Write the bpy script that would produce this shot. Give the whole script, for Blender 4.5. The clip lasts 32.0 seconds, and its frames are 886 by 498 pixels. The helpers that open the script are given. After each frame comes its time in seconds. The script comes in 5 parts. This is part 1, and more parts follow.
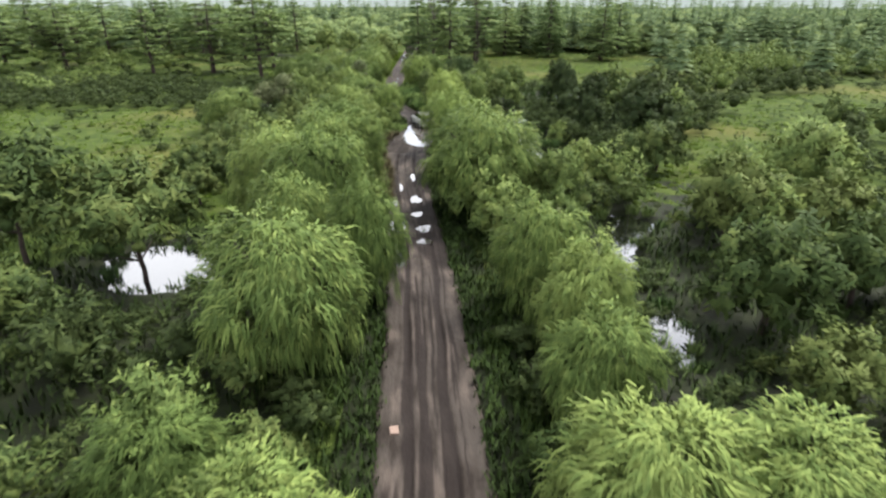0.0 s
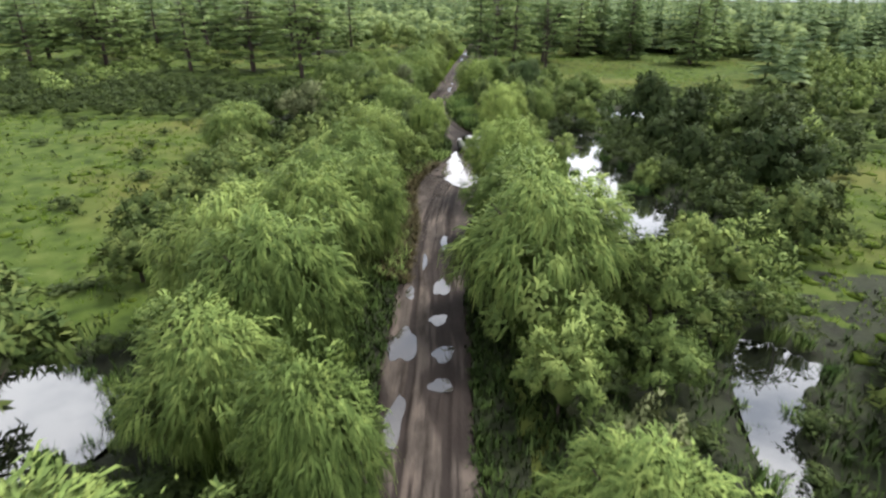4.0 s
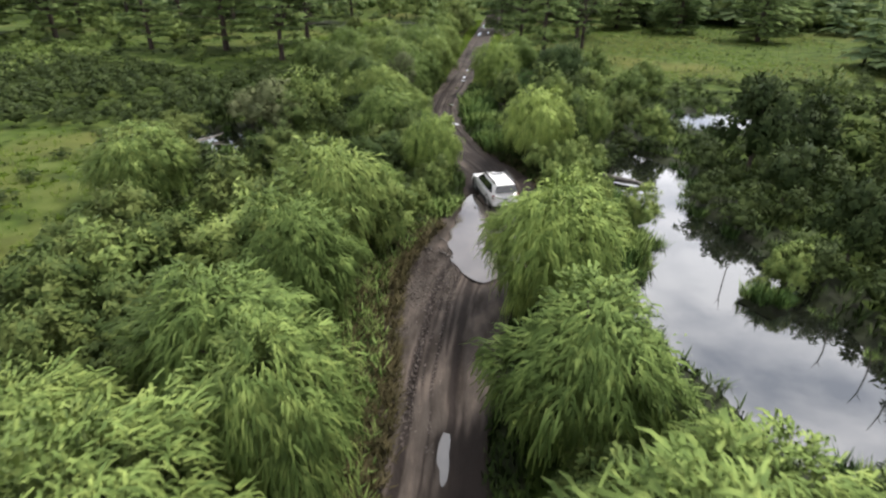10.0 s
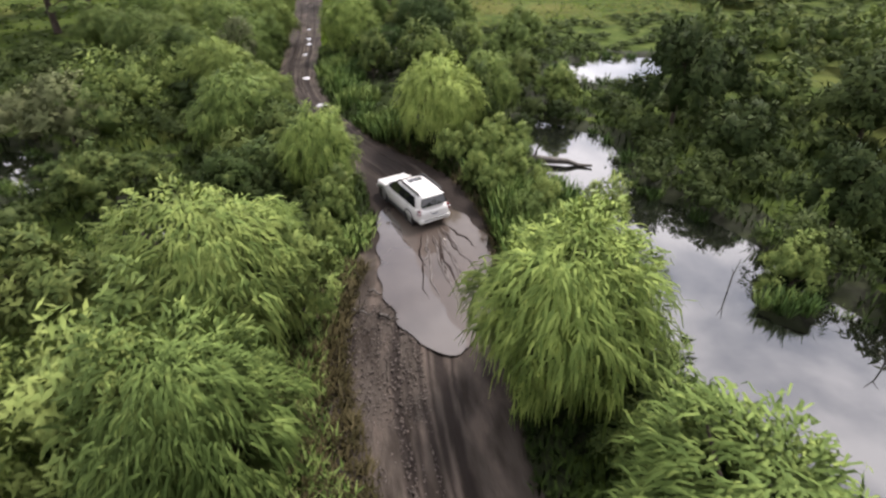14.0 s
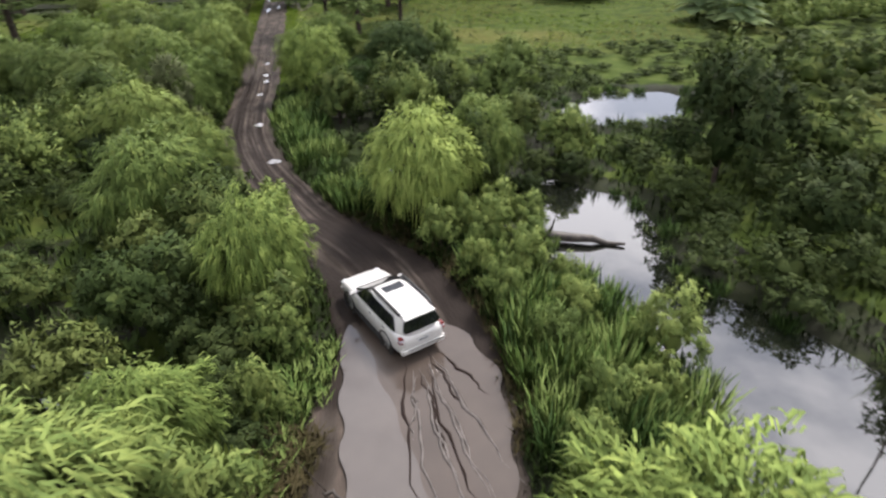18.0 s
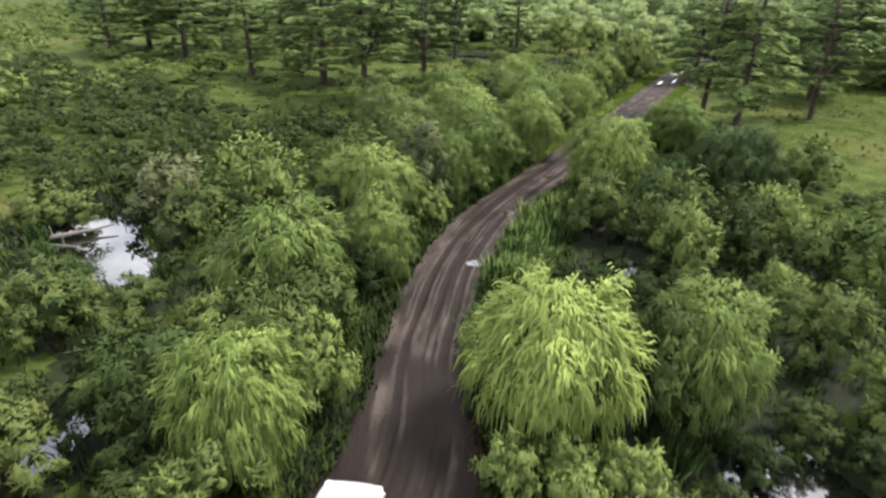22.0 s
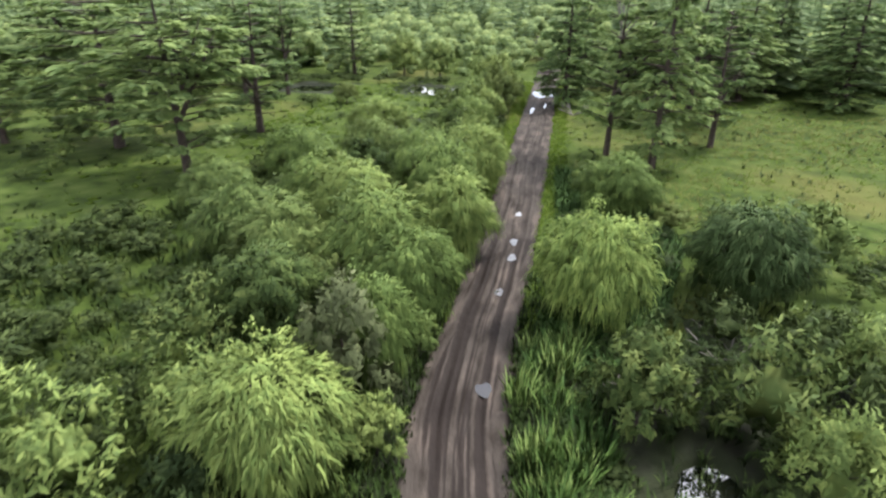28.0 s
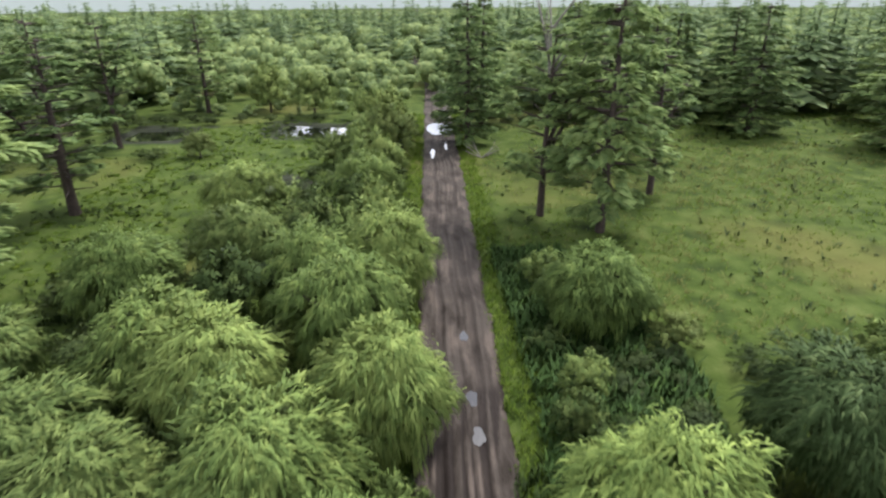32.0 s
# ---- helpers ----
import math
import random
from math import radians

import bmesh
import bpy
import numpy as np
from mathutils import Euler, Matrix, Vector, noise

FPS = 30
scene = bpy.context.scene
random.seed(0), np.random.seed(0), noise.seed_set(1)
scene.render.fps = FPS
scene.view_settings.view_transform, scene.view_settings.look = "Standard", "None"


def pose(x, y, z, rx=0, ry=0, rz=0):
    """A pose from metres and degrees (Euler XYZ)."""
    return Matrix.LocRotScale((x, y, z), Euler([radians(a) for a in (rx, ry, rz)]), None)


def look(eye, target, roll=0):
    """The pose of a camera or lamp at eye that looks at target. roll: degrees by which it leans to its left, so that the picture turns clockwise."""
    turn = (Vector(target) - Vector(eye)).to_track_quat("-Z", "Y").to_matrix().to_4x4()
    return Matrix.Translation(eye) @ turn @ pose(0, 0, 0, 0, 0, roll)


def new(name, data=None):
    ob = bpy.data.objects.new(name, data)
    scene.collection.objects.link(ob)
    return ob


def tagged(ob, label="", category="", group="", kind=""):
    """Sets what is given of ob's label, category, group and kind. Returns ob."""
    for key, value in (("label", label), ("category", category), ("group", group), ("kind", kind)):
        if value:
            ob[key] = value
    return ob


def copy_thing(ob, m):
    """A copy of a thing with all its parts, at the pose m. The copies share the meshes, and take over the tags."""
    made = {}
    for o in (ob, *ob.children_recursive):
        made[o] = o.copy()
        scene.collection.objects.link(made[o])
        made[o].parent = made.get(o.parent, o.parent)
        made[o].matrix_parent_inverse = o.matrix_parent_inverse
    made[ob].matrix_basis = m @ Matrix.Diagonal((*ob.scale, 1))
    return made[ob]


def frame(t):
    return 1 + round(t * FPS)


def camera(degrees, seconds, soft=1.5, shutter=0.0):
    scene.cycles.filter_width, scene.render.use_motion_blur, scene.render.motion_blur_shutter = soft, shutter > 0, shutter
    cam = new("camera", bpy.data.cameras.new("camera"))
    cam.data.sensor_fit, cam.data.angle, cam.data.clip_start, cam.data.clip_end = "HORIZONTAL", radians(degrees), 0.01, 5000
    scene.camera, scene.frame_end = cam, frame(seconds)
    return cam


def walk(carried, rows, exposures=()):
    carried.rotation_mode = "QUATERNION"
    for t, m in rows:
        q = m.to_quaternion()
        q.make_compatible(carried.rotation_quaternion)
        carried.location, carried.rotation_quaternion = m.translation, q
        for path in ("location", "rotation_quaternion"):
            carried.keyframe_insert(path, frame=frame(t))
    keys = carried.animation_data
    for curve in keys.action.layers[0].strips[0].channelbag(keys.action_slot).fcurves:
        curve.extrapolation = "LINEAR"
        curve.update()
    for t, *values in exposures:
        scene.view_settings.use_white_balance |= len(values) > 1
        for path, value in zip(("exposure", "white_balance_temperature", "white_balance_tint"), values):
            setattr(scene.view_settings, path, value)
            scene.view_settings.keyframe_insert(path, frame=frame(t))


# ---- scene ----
cam = camera(75.8, 32.0, 2.4, 0.65)
METRES, EYE, TILT, LEAN, TURN = 104.2, 15.12, -24.0, 0.0, 0.0
ROWS = [
    (0.0, 0.0, 0.0, 0.0, 0.0, 0.0, -0.0),
    (0.5, 0.0025, 0.0167, 0.0077, 0.82, 0.2, -0.37),
    (1.0, 0.0052, 0.0338, 0.0157, 1.79, 0.29, -0.84),
    (1.5, 0.0073, 0.05, 0.0232, 2.68, 0.3, -1.28),
    (2.0, 0.009, 0.0684, 0.0317, 3.63, 0.21, -1.74),
    (2.5, 0.01, 0.0872, 0.0406, 4.51, 0.02, -2.15),
    (3.0, 0.0105, 0.1058, 0.0495, 5.22, -0.29, -2.5),
    (3.5, 0.0105, 0.122, 0.057, 5.7, -0.62, -2.74),
    (5.5, 0.005, 0.186, 0.0857, 6.11, -1.46, -3.12),
    (6.0, 0.0026, 0.2015, 0.0925, 6.05, -1.57, -3.05),
    (6.5, 0.0003, 0.2168, 0.0992, 6.06, -1.66, -3.03),
    (7.0, -0.0014, 0.2321, 0.106, 6.23, -1.74, -3.1),
    (7.5, -0.0025, 0.2458, 0.1122, 6.53, -1.87, -3.21),
    (8.0, -0.0035, 0.2611, 0.1188, 6.9, -2.07, -3.4),
    (8.5, -0.0046, 0.2764, 0.1253, 7.22, -2.41, -3.52),
    (9.0, -0.0054, 0.2911, 0.1318, 7.46, -2.87, -3.62),
    (9.5, -0.0065, 0.3043, 0.1377, 7.55, -3.48, -3.65),
    (10.0, -0.0087, 0.3187, 0.1438, 7.35, -4.35, -3.55),
    (10.5, -0.0119, 0.3324, 0.1497, 6.77, -4.94, -3.3),
    (11.0, -0.0159, 0.3451, 0.1548, 5.79, -5.45, -2.85),
    (11.5, -0.0199, 0.3557, 0.1591, 4.47, -6.36, -2.2),
    (12.0, -0.0254, 0.3667, 0.1634, 2.53, -7.79, -1.32),
    (12.5, -0.0317, 0.3773, 0.1674, 0.15, -9.09, -0.18),
    (13.0, -0.0383, 0.3878, 0.1712, -2.78, -9.58, 1.28),
    (13.5, -0.0447, 0.3971, 0.1746, -5.79, -9.72, 2.69),
    (14.0, -0.0518, 0.4073, 0.1779, -8.89, -9.5, 4.11),
    (14.5, -0.0581, 0.4172, 0.1804, -11.57, -8.79, 5.34),
    (15.0, -0.0625, 0.4275, 0.1831, -13.67, -7.99, 6.32),
    (15.5, -0.0645, 0.4374, 0.186, -15.06, -7.55, 6.97),
    (17.5, -0.0499, 0.484, 0.2003, -13.92, -7.53, 6.55),
    (18.0, -0.0399, 0.494, 0.2035, -11.17, -7.54, 5.33),
    (18.5, -0.0285, 0.5033, 0.2068, -6.8, -7.42, 3.26),
    (19.0, -0.0166, 0.511, 0.2095, -1.5, -7.18, 0.81),
    (19.5, -0.0029, 0.5206, 0.2134, 4.53, -6.8, -2.12),
    (20.0, 0.0107, 0.5326, 0.2187, 10.46, -6.04, -4.89),
    (20.5, 0.0219, 0.5465, 0.2254, 15.78, -5.29, -7.35),
    (21.0, 0.0309, 0.5595, 0.2321, 20.27, -4.94, -9.4),
    (21.5, 0.0382, 0.573, 0.24, 24.39, -4.81, -11.23),
    (22.0, 0.042, 0.5862, 0.2478, 27.59, -4.89, -12.47),
    (22.5, 0.042, 0.5987, 0.2554, 29.86, -5.04, -13.33),
    (23.0, 0.0388, 0.6093, 0.262, 31.06, -5.28, -13.77),
    (23.5, 0.0331, 0.6191, 0.2683, 31.46, -5.46, -13.92),
    (24.0, 0.0245, 0.6291, 0.2746, 31.07, -5.52, -13.78),
    (24.5, 0.014, 0.6379, 0.2802, 29.87, -5.48, -13.31),
    (25.0, 0.0025, 0.6461, 0.2857, 28.04, -5.45, -12.61),
    (25.5, -0.0088, 0.6531, 0.29, 25.9, -5.29, -11.74),
    (27.5, -0.0529, 0.6857, 0.3033, 13.51, -2.41, -6.09),
    (28.0, -0.0635, 0.6959, 0.3088, 10.75, -1.72, -4.76),
    (28.5, -0.0729, 0.7072, 0.3149, 8.29, -1.13, -3.57),
    (29.0, -0.0808, 0.7202, 0.3217, 6.19, -0.78, -2.58),
    (29.5, -0.0864, 0.7333, 0.3283, 4.58, -0.58, -1.79),
    (30.0, -0.0909, 0.7486, 0.3361, 3.05, -0.48, -1.03),
    (30.5, -0.0945, 0.7646, 0.3442, 1.66, -0.44, -0.4),
    (31.0, -0.0971, 0.781, 0.3521, 0.54, -0.39, 0.13),
    (31.5, -0.099, 0.796, 0.3594, -0.29, -0.27, 0.52),
    (32.0, -0.1003, 0.8127, 0.3676, -0.95, -0.08, 0.83),
]
walk(cam, [(t, pose(0, 0, EYE, TILT, LEAN, TURN) @ pose(METRES * x, METRES * y, METRES * z, 90 + pitch, roll, yaw)) for t, x, y, z, yaw, pitch, roll in ROWS], [(0.0, 0.60, 6400, 12), (3.0, 0.55, 6400, 12), (6.0, 0.60, 6450, 12), (9.0, 0.34, 6450, 12), (13.0, 0.36, 6700, 19), (18.0, 0.28, 6550, 17), (20.0, 0.36, 6550, 16), (22.0, 0.60, 6500, 15), (24.0, 0.63, 6450, 15), (28.0, 0.75, 6250, 13), (30.0, 0.65, 6250, 13), (32.0, 0.47, 6250, 14)])

# ---- world, sun, light ----
SUN_EL, SUN_AZ = 57.0, 50.0   # degrees; azimuth clockwise from +y
world = bpy.data.worlds.new("overcast_sky")
scene.world = world
world.use_nodes = True
wn, wl = world.node_tree.nodes, world.node_tree.links
wn.clear()
w_out = wn.new("ShaderNodeOutputWorld")
w_bg = wn.new("ShaderNodeBackground")
w_sky = wn.new("ShaderNodeTexSky")
w_sky.sky_type = "NISHITA"
w_sky.sun_disc = False
w_sky.sun_elevation, w_sky.sun_rotation = radians(SUN_EL), radians(SUN_AZ)
w_co = wn.new("ShaderNodeTexCoord")
w_map = wn.new("ShaderNodeMapping")
w_map.inputs["Scale"].default_value = (1.0, 1.0, 2.2)
w_noise = wn.new("ShaderNodeTexNoise")
w_noise.inputs["Scale"].default_value = 2.6
w_noise.inputs["Detail"].default_value = 7
w_noise.inputs["Roughness"].default_value = 0.55
w_ramp = wn.new("ShaderNodeValToRGB")
w_ramp.color_ramp.elements[0].position, w_ramp.color_ramp.elements[0].color = 0.40, (6.4, 7.0, 8.0, 1)
w_ramp.color_ramp.elements[1].position, w_ramp.color_ramp.elements[1].color = 0.57, (16.0, 16.2, 16.4, 1)
w_mix = wn.new("ShaderNodeMixRGB")
w_mix.inputs[0].default_value = 0.85
wl.new(w_co.outputs["Generated"], w_map.inputs["Vector"])
wl.new(w_map.outputs["Vector"], w_noise.inputs["Vector"])
wl.new(w_noise.outputs["Fac"], w_ramp.inputs["Fac"])
wl.new(w_sky.outputs["Color"], w_mix.inputs[1])
wl.new(w_ramp.outputs["Color"], w_mix.inputs[2])
wl.new(w_mix.outputs[0], w_bg.inputs["Color"])
w_bg.inputs["Strength"].default_value = 0.125
wl.new(w_bg.outputs[0], w_out.inputs["Surface"])

sun_data = bpy.data.lights.new("sun", "SUN")
sun_data.energy, sun_data.angle, sun_data.color = 4.2, radians(13), (1.0, 0.97, 0.90)
sun = new("sun", sun_data)
_a, _e = radians(SUN_AZ), radians(SUN_EL)
sun.matrix_world = look((0, 0, 0), (-math.sin(_a) * math.cos(_e), -math.cos(_a) * math.cos(_e), -math.sin(_e)))

# ---- materials ----


def material(name, stops, rough=0.7, scale=1.0, detail=5.0, bump=0.0, bump_scale=8.0, metal=0.0, island=0.0, per_object=0.0,
             leaf=0.0, spec=0.5, ior=1.5, coat=0.0, object_space=True, blotch=None, stretch=None):
    """A node material: a colour ramp over noise, with finer relief. stops: (position, colour) pairs."""
    m = bpy.data.materials.new(name)
    m.use_nodes = True
    n, l = m.node_tree.nodes, m.node_tree.links
    n.clear()
    out = n.new("ShaderNodeOutputMaterial")
    b = n.new("ShaderNodeBsdfPrincipled")
    b.inputs["Roughness"].default_value = rough
    b.inputs["Metallic"].default_value = metal
    b.inputs["IOR"].default_value = ior
    b.inputs["Specular IOR Level"].default_value = spec
    b.inputs["Coat Weight"].default_value = coat
    co = n.new("ShaderNodeTexCoord")
    geo = n.new("ShaderNodeNewGeometry")
    source = co.outputs["Object"] if object_space else geo.outputs["Position"]
    if stretch and stretch[2] == 0:
        source = co.outputs["UV"]
    if stretch:
        mp = n.new("ShaderNodeMapping")
        mp.inputs["Scale"].default_value = stretch
        l.new(source, mp.inputs["Vector"])
        source = mp.outputs["Vector"]
    noise_a = n.new("ShaderNodeTexNoise")
    noise_a.inputs["Scale"].default_value = scale
    noise_a.inputs["Detail"].default_value = detail
    l.new(source, noise_a.inputs["Vector"])
    value = noise_a.outputs["Fac"]
    if island or per_object:
        info = n.new("ShaderNodeObjectInfo")
        for socket, amount in ((geo.outputs["Random Per Island"], island), (info.outputs["Random"], per_object)):
            if amount:
                ma = n.new("ShaderNodeMath")
                ma.operation = "MULTIPLY_ADD"
                l.new(socket, ma.inputs[0])
                ma.inputs[1].default_value = amount
                l.new(value, ma.inputs[2])
                sub = n.new("ShaderNodeMath")
                sub.operation = "SUBTRACT"
                l.new(ma.outputs[0], sub.inputs[0])
                sub.inputs[1].default_value = amount / 2
                value = sub.outputs[0]
    ramp = n.new("ShaderNodeValToRGB")
    els = ramp.color_ramp.elements
    while len(els) < len(stops):
        els.new(0.5)
    for e, (p, c) in zip(els, stops):
        e.position, e.color = p, (*c, 1)
    l.new(value, ramp.inputs["Fac"])
    colour = ramp.outputs["Color"]
    if blotch:
        bs, b0, b1, bc = blotch
        noise_b = n.new("ShaderNodeTexNoise")
        noise_b.inputs["Scale"].default_value = bs
        noise_b.inputs["Detail"].default_value = 4
        l.new(source, noise_b.inputs["Vector"])
        rg = n.new("ShaderNodeMapRange")
        rg.inputs["From Min"].default_value, rg.inputs["From Max"].default_value = b0, b1
        l.new(noise_b.outputs["Fac"], rg.inputs["Value"])
        mx = n.new("ShaderNodeMixRGB")
        mx.inputs[2].default_value = (*bc, 1)
        l.new(rg.outputs[0], mx.inputs[0])
        l.new(colour, mx.inputs[1])
        colour = mx.outputs[0]
    l.new(colour, b.inputs["Base Color"])
    if bump:
        bn = n.new("ShaderNodeTexNoise")
        bn.inputs["Scale"].default_value = bump_scale
        bn.inputs["Detail"].default_value = 6
        l.new(source, bn.inputs["Vector"])
        bp = n.new("ShaderNodeBump")
        bp.inputs["Strength"].default_value = bump
        bp.inputs["Distance"].default_value = 0.05
        l.new(bn.outputs["Fac"], bp.inputs["Height"])
        l.new(bp.outputs[0], b.inputs["Normal"])
    shader = b.outputs[0]
    if leaf:
        tr = n.new("ShaderNodeBsdfTranslucent")
        l.new(colour, tr.inputs["Color"])
        ms = n.new("ShaderNodeMixShader")
        ms.inputs[0].default_value = leaf
        l.new(shader, ms.inputs[1])
        l.new(tr.outputs[0], ms.inputs[2])
        shader = ms.outputs[0]
    l.new(shader, out.inputs["Surface"])
    return m


def leaf_material(name, dark, mid, light, per_object=0.25, leaf=0.12):
    return material(name, ((0.31, dark), (0.5, mid), (0.69, light)), rough=0.6, scale=1.5, island=0.26, per_object=per_object,
                    leaf=leaf, spec=0.06)


M_WILLOW = leaf_material("willow_leaf", (0.0768, 0.1169, 0.0317), (0.1398, 0.1972, 0.0546), (0.2275, 0.2863, 0.0807))
M_YELLOW = leaf_material("yellow_willow_leaf", (0.1123, 0.1652, 0.0432), (0.2030, 0.2732, 0.0724), (0.3175, 0.3931, 0.1058))
M_DEEPWILLOW = leaf_material("deep_willow_leaf", (0.053, 0.083, 0.024), (0.096, 0.139, 0.041), (0.165, 0.212, 0.064))
M_DARKWILLOW = leaf_material("dusky_willow_leaf", (0.034, 0.056, 0.019), (0.061, 0.095, 0.034), (0.117, 0.156, 0.060))
M_GREY = leaf_material("grey_willow_leaf", (0.065, 0.078, 0.035), (0.106, 0.123, 0.055), (0.150, 0.164, 0.079))
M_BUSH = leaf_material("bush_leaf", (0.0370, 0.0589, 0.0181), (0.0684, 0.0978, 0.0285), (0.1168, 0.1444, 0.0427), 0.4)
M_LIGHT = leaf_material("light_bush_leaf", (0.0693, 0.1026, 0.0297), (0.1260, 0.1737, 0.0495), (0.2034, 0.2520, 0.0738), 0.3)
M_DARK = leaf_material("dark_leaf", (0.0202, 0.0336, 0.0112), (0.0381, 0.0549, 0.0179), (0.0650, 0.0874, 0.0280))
# needle green raised, part of it distance haze put into the colour
M_NEEDLE = leaf_material("needle", (0.0885, 0.1391, 0.0494), (0.1598, 0.2300, 0.0816), (0.2576, 0.3323, 0.1184), 0.25, 0.45)
M_REED = leaf_material("reed_blade", (0.0288, 0.0569, 0.0148), (0.0645, 0.1139, 0.0257), (0.1407, 0.1919, 0.0569), 0.5)
M_GRASS = leaf_material("grass_blade", (0.056, 0.098, 0.012), (0.091, 0.143, 0.017), (0.131, 0.183, 0.028), 0.0, 0.5)
# verge and marsh blades: deep shade put into a darker grass green
M_VERGE = leaf_material("shaded_verge_blade", (0.013, 0.022, 0.005), (0.022, 0.040, 0.009), (0.043, 0.068, 0.016), 0.0)
M_MARSH = leaf_material("shaded_marsh_blade", (0.014, 0.026, 0.006), (0.026, 0.044, 0.011), (0.049, 0.071, 0.019), 0.0)
M_DRY = leaf_material("dry_grass_blade", (0.0283, 0.0263, 0.0102), (0.0459, 0.0382, 0.0170), (0.0719, 0.0603, 0.0289), 0.0)
M_STRAW = leaf_material("straw_blade", (0.092, 0.098, 0.028), (0.140, 0.140, 0.046), (0.195, 0.190, 0.070), 0.0, 0.5)
# far woods: aerial haze painted in as paler leaf greens
M_FAR = leaf_material("hazed_far_leaf", (0.1210, 0.1747, 0.0717), (0.2094, 0.2778, 0.1075), (0.3214, 0.3797, 0.1445), 0.0, 0.4)
M_FAR_DARK = leaf_material("hazed_far_needle", (0.0990, 0.1474, 0.0715), (0.1650, 0.2299, 0.1056), (0.2486, 0.3135, 0.1375), 0.0, 0.45)
M_BARK = material("bark", ((0.3, (0.022, 0.015, 0.011)), (0.7, (0.060, 0.042, 0.031))), rough=0.9, scale=5, bump=0.6)
M_DEADWOOD = material("dead_wood", ((0.3, (0.0880, 0.0770, 0.0660)), (0.7, (0.1870, 0.1705, 0.1485))), rough=0.85, scale=5, bump=0.5)
M_WETLOG = material("wet_log", ((0.3, (0.016, 0.013, 0.010)), (0.7, (0.055, 0.044, 0.034))), rough=0.5, scale=4, bump=0.5)
M_GROUND = material("grass_ground", ((0.30, (0.018, 0.031, 0.006)), (0.50, (0.044, 0.067, 0.012)), (0.72, (0.076, 0.097, 0.025))), rough=0.95, spec=0.1,
                    scale=0.55, detail=9, bump=0.8, bump_scale=5, object_space=False, blotch=(0.045, 0.54, 0.70, (0.092, 0.092, 0.025)))
# bank peat, also used to paint shade onto the ground
M_PEAT_SHADE = material("peat_and_shade", ((0.30, (0.007, 0.007, 0.003)), (0.50, (0.012, 0.016, 0.005)), (0.72, (0.020, 0.026, 0.007))), rough=0.8, spec=0.2,
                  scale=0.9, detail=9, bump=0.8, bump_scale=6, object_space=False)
M_MUD = material("road_mud", ((0.36, (0.0228, 0.0172, 0.0134)), (0.50, (0.0470, 0.0383, 0.0316)), (0.64, (0.0833, 0.0660, 0.0546))), rough=0.75, spec=0.12,
                 scale=1.0, detail=10, bump=0.8, bump_scale=7, object_space=False, blotch=(0.45, 0.50, 0.62, (0.0511, 0.0422, 0.0352)), stretch=(1.5, 0.45, 0))
M_RUT = material("rut_mud", ((0.35, (0.0086, 0.0040, 0.0036)), (0.65, (0.0216, 0.0140, 0.0108))), rough=0.6, spec=0.10, scale=1.2, detail=8, bump=0.6, object_space=False,
                 stretch=(3.0, 0.3, 0))
mn, ml = M_MUD.node_tree.nodes, M_MUD.node_tree.links
mud = mn["Principled BSDF"]
# darkening value: wet mud, plus the big willow's painted shade
m_damp_shade = mn.new("ShaderNodeAttribute")
m_damp_shade.attribute_name = "damp_shade"
m_wet_shade = mn.new("ShaderNodeMixRGB")
m_wet_shade.inputs[2].default_value = (0.014, 0.010, 0.0085, 1)
m_share = mn.new("ShaderNodeMath")
m_share.operation = "MULTIPLY"
m_share.inputs[1].default_value = 0.85
ml.new(m_damp_shade.outputs["Fac"], m_share.inputs[0])
ml.new(m_share.outputs[0], m_wet_shade.inputs[0])
ml.new(mud.inputs["Base Color"].links[0].from_socket, m_wet_shade.inputs[1])
ml.new(m_wet_shade.outputs[0], mud.inputs["Base Color"])
M_RIPPLE = material("churned_mud", ((0.35, (0.037, 0.030, 0.026)), (0.65, (0.105, 0.090, 0.081))), rough=0.5, scale=3, bump=0.4)
M_PEBBLE = material("pebble", ((0.3, (0.0448, 0.0344, 0.0288)), (0.7, (0.1040, 0.0832, 0.0704))), rough=0.8, scale=3, island=0.8)


def water(name, deep, rough, ior, wave, coat_ior):
    m = material(name, ((0.3, deep), (0.7, tuple(c * 1.5 for c in deep))), rough=rough, scale=0.4, bump=wave, bump_scale=3, ior=ior,
                 spec=0.5, coat=1.0, object_space=False)
    m.node_tree.nodes["Principled BSDF"].inputs["Coat Roughness"].default_value = 0.0
    m.node_tree.nodes["Principled BSDF"].inputs["Coat IOR"].default_value = coat_ior
    return m


M_POND = water("pond_water", (0.006, 0.007, 0.005), 0.02, 1.5, 0.01, 2.3)
M_PUDDLE = water("puddle_water", (0.030, 0.026, 0.022), 0.02, 1.45, 0.0, 1.62)
M_MUDWATER = water("muddy_water", (0.052, 0.041, 0.034), 0.04, 1.33, 0.10, 1.30)
M_MUDWATER.node_tree.nodes["Principled BSDF"].inputs["Coat Roughness"].default_value = 0.16
M_CLEARPOOL = water("calm_pool_water", (0.050, 0.041, 0.035), 0.02, 1.4, 0.0, 1.55)
M_PAINT = material("white_paint", ((0.3, (0.56, 0.545, 0.525)), (0.7, (0.64, 0.63, 0.61))), rough=0.3, scale=2, coat=0.6)
M_GLASS = material("tinted_glass", ((0.3, (0.006, 0.007, 0.008)), (0.7, (0.012, 0.013, 0.014))), rough=0.05, scale=2, coat=0.5)
M_BLACK = material("black_plastic", ((0.3, (0.015, 0.015, 0.015)), (0.7, (0.03, 0.03, 0.03))), rough=0.6, scale=6)
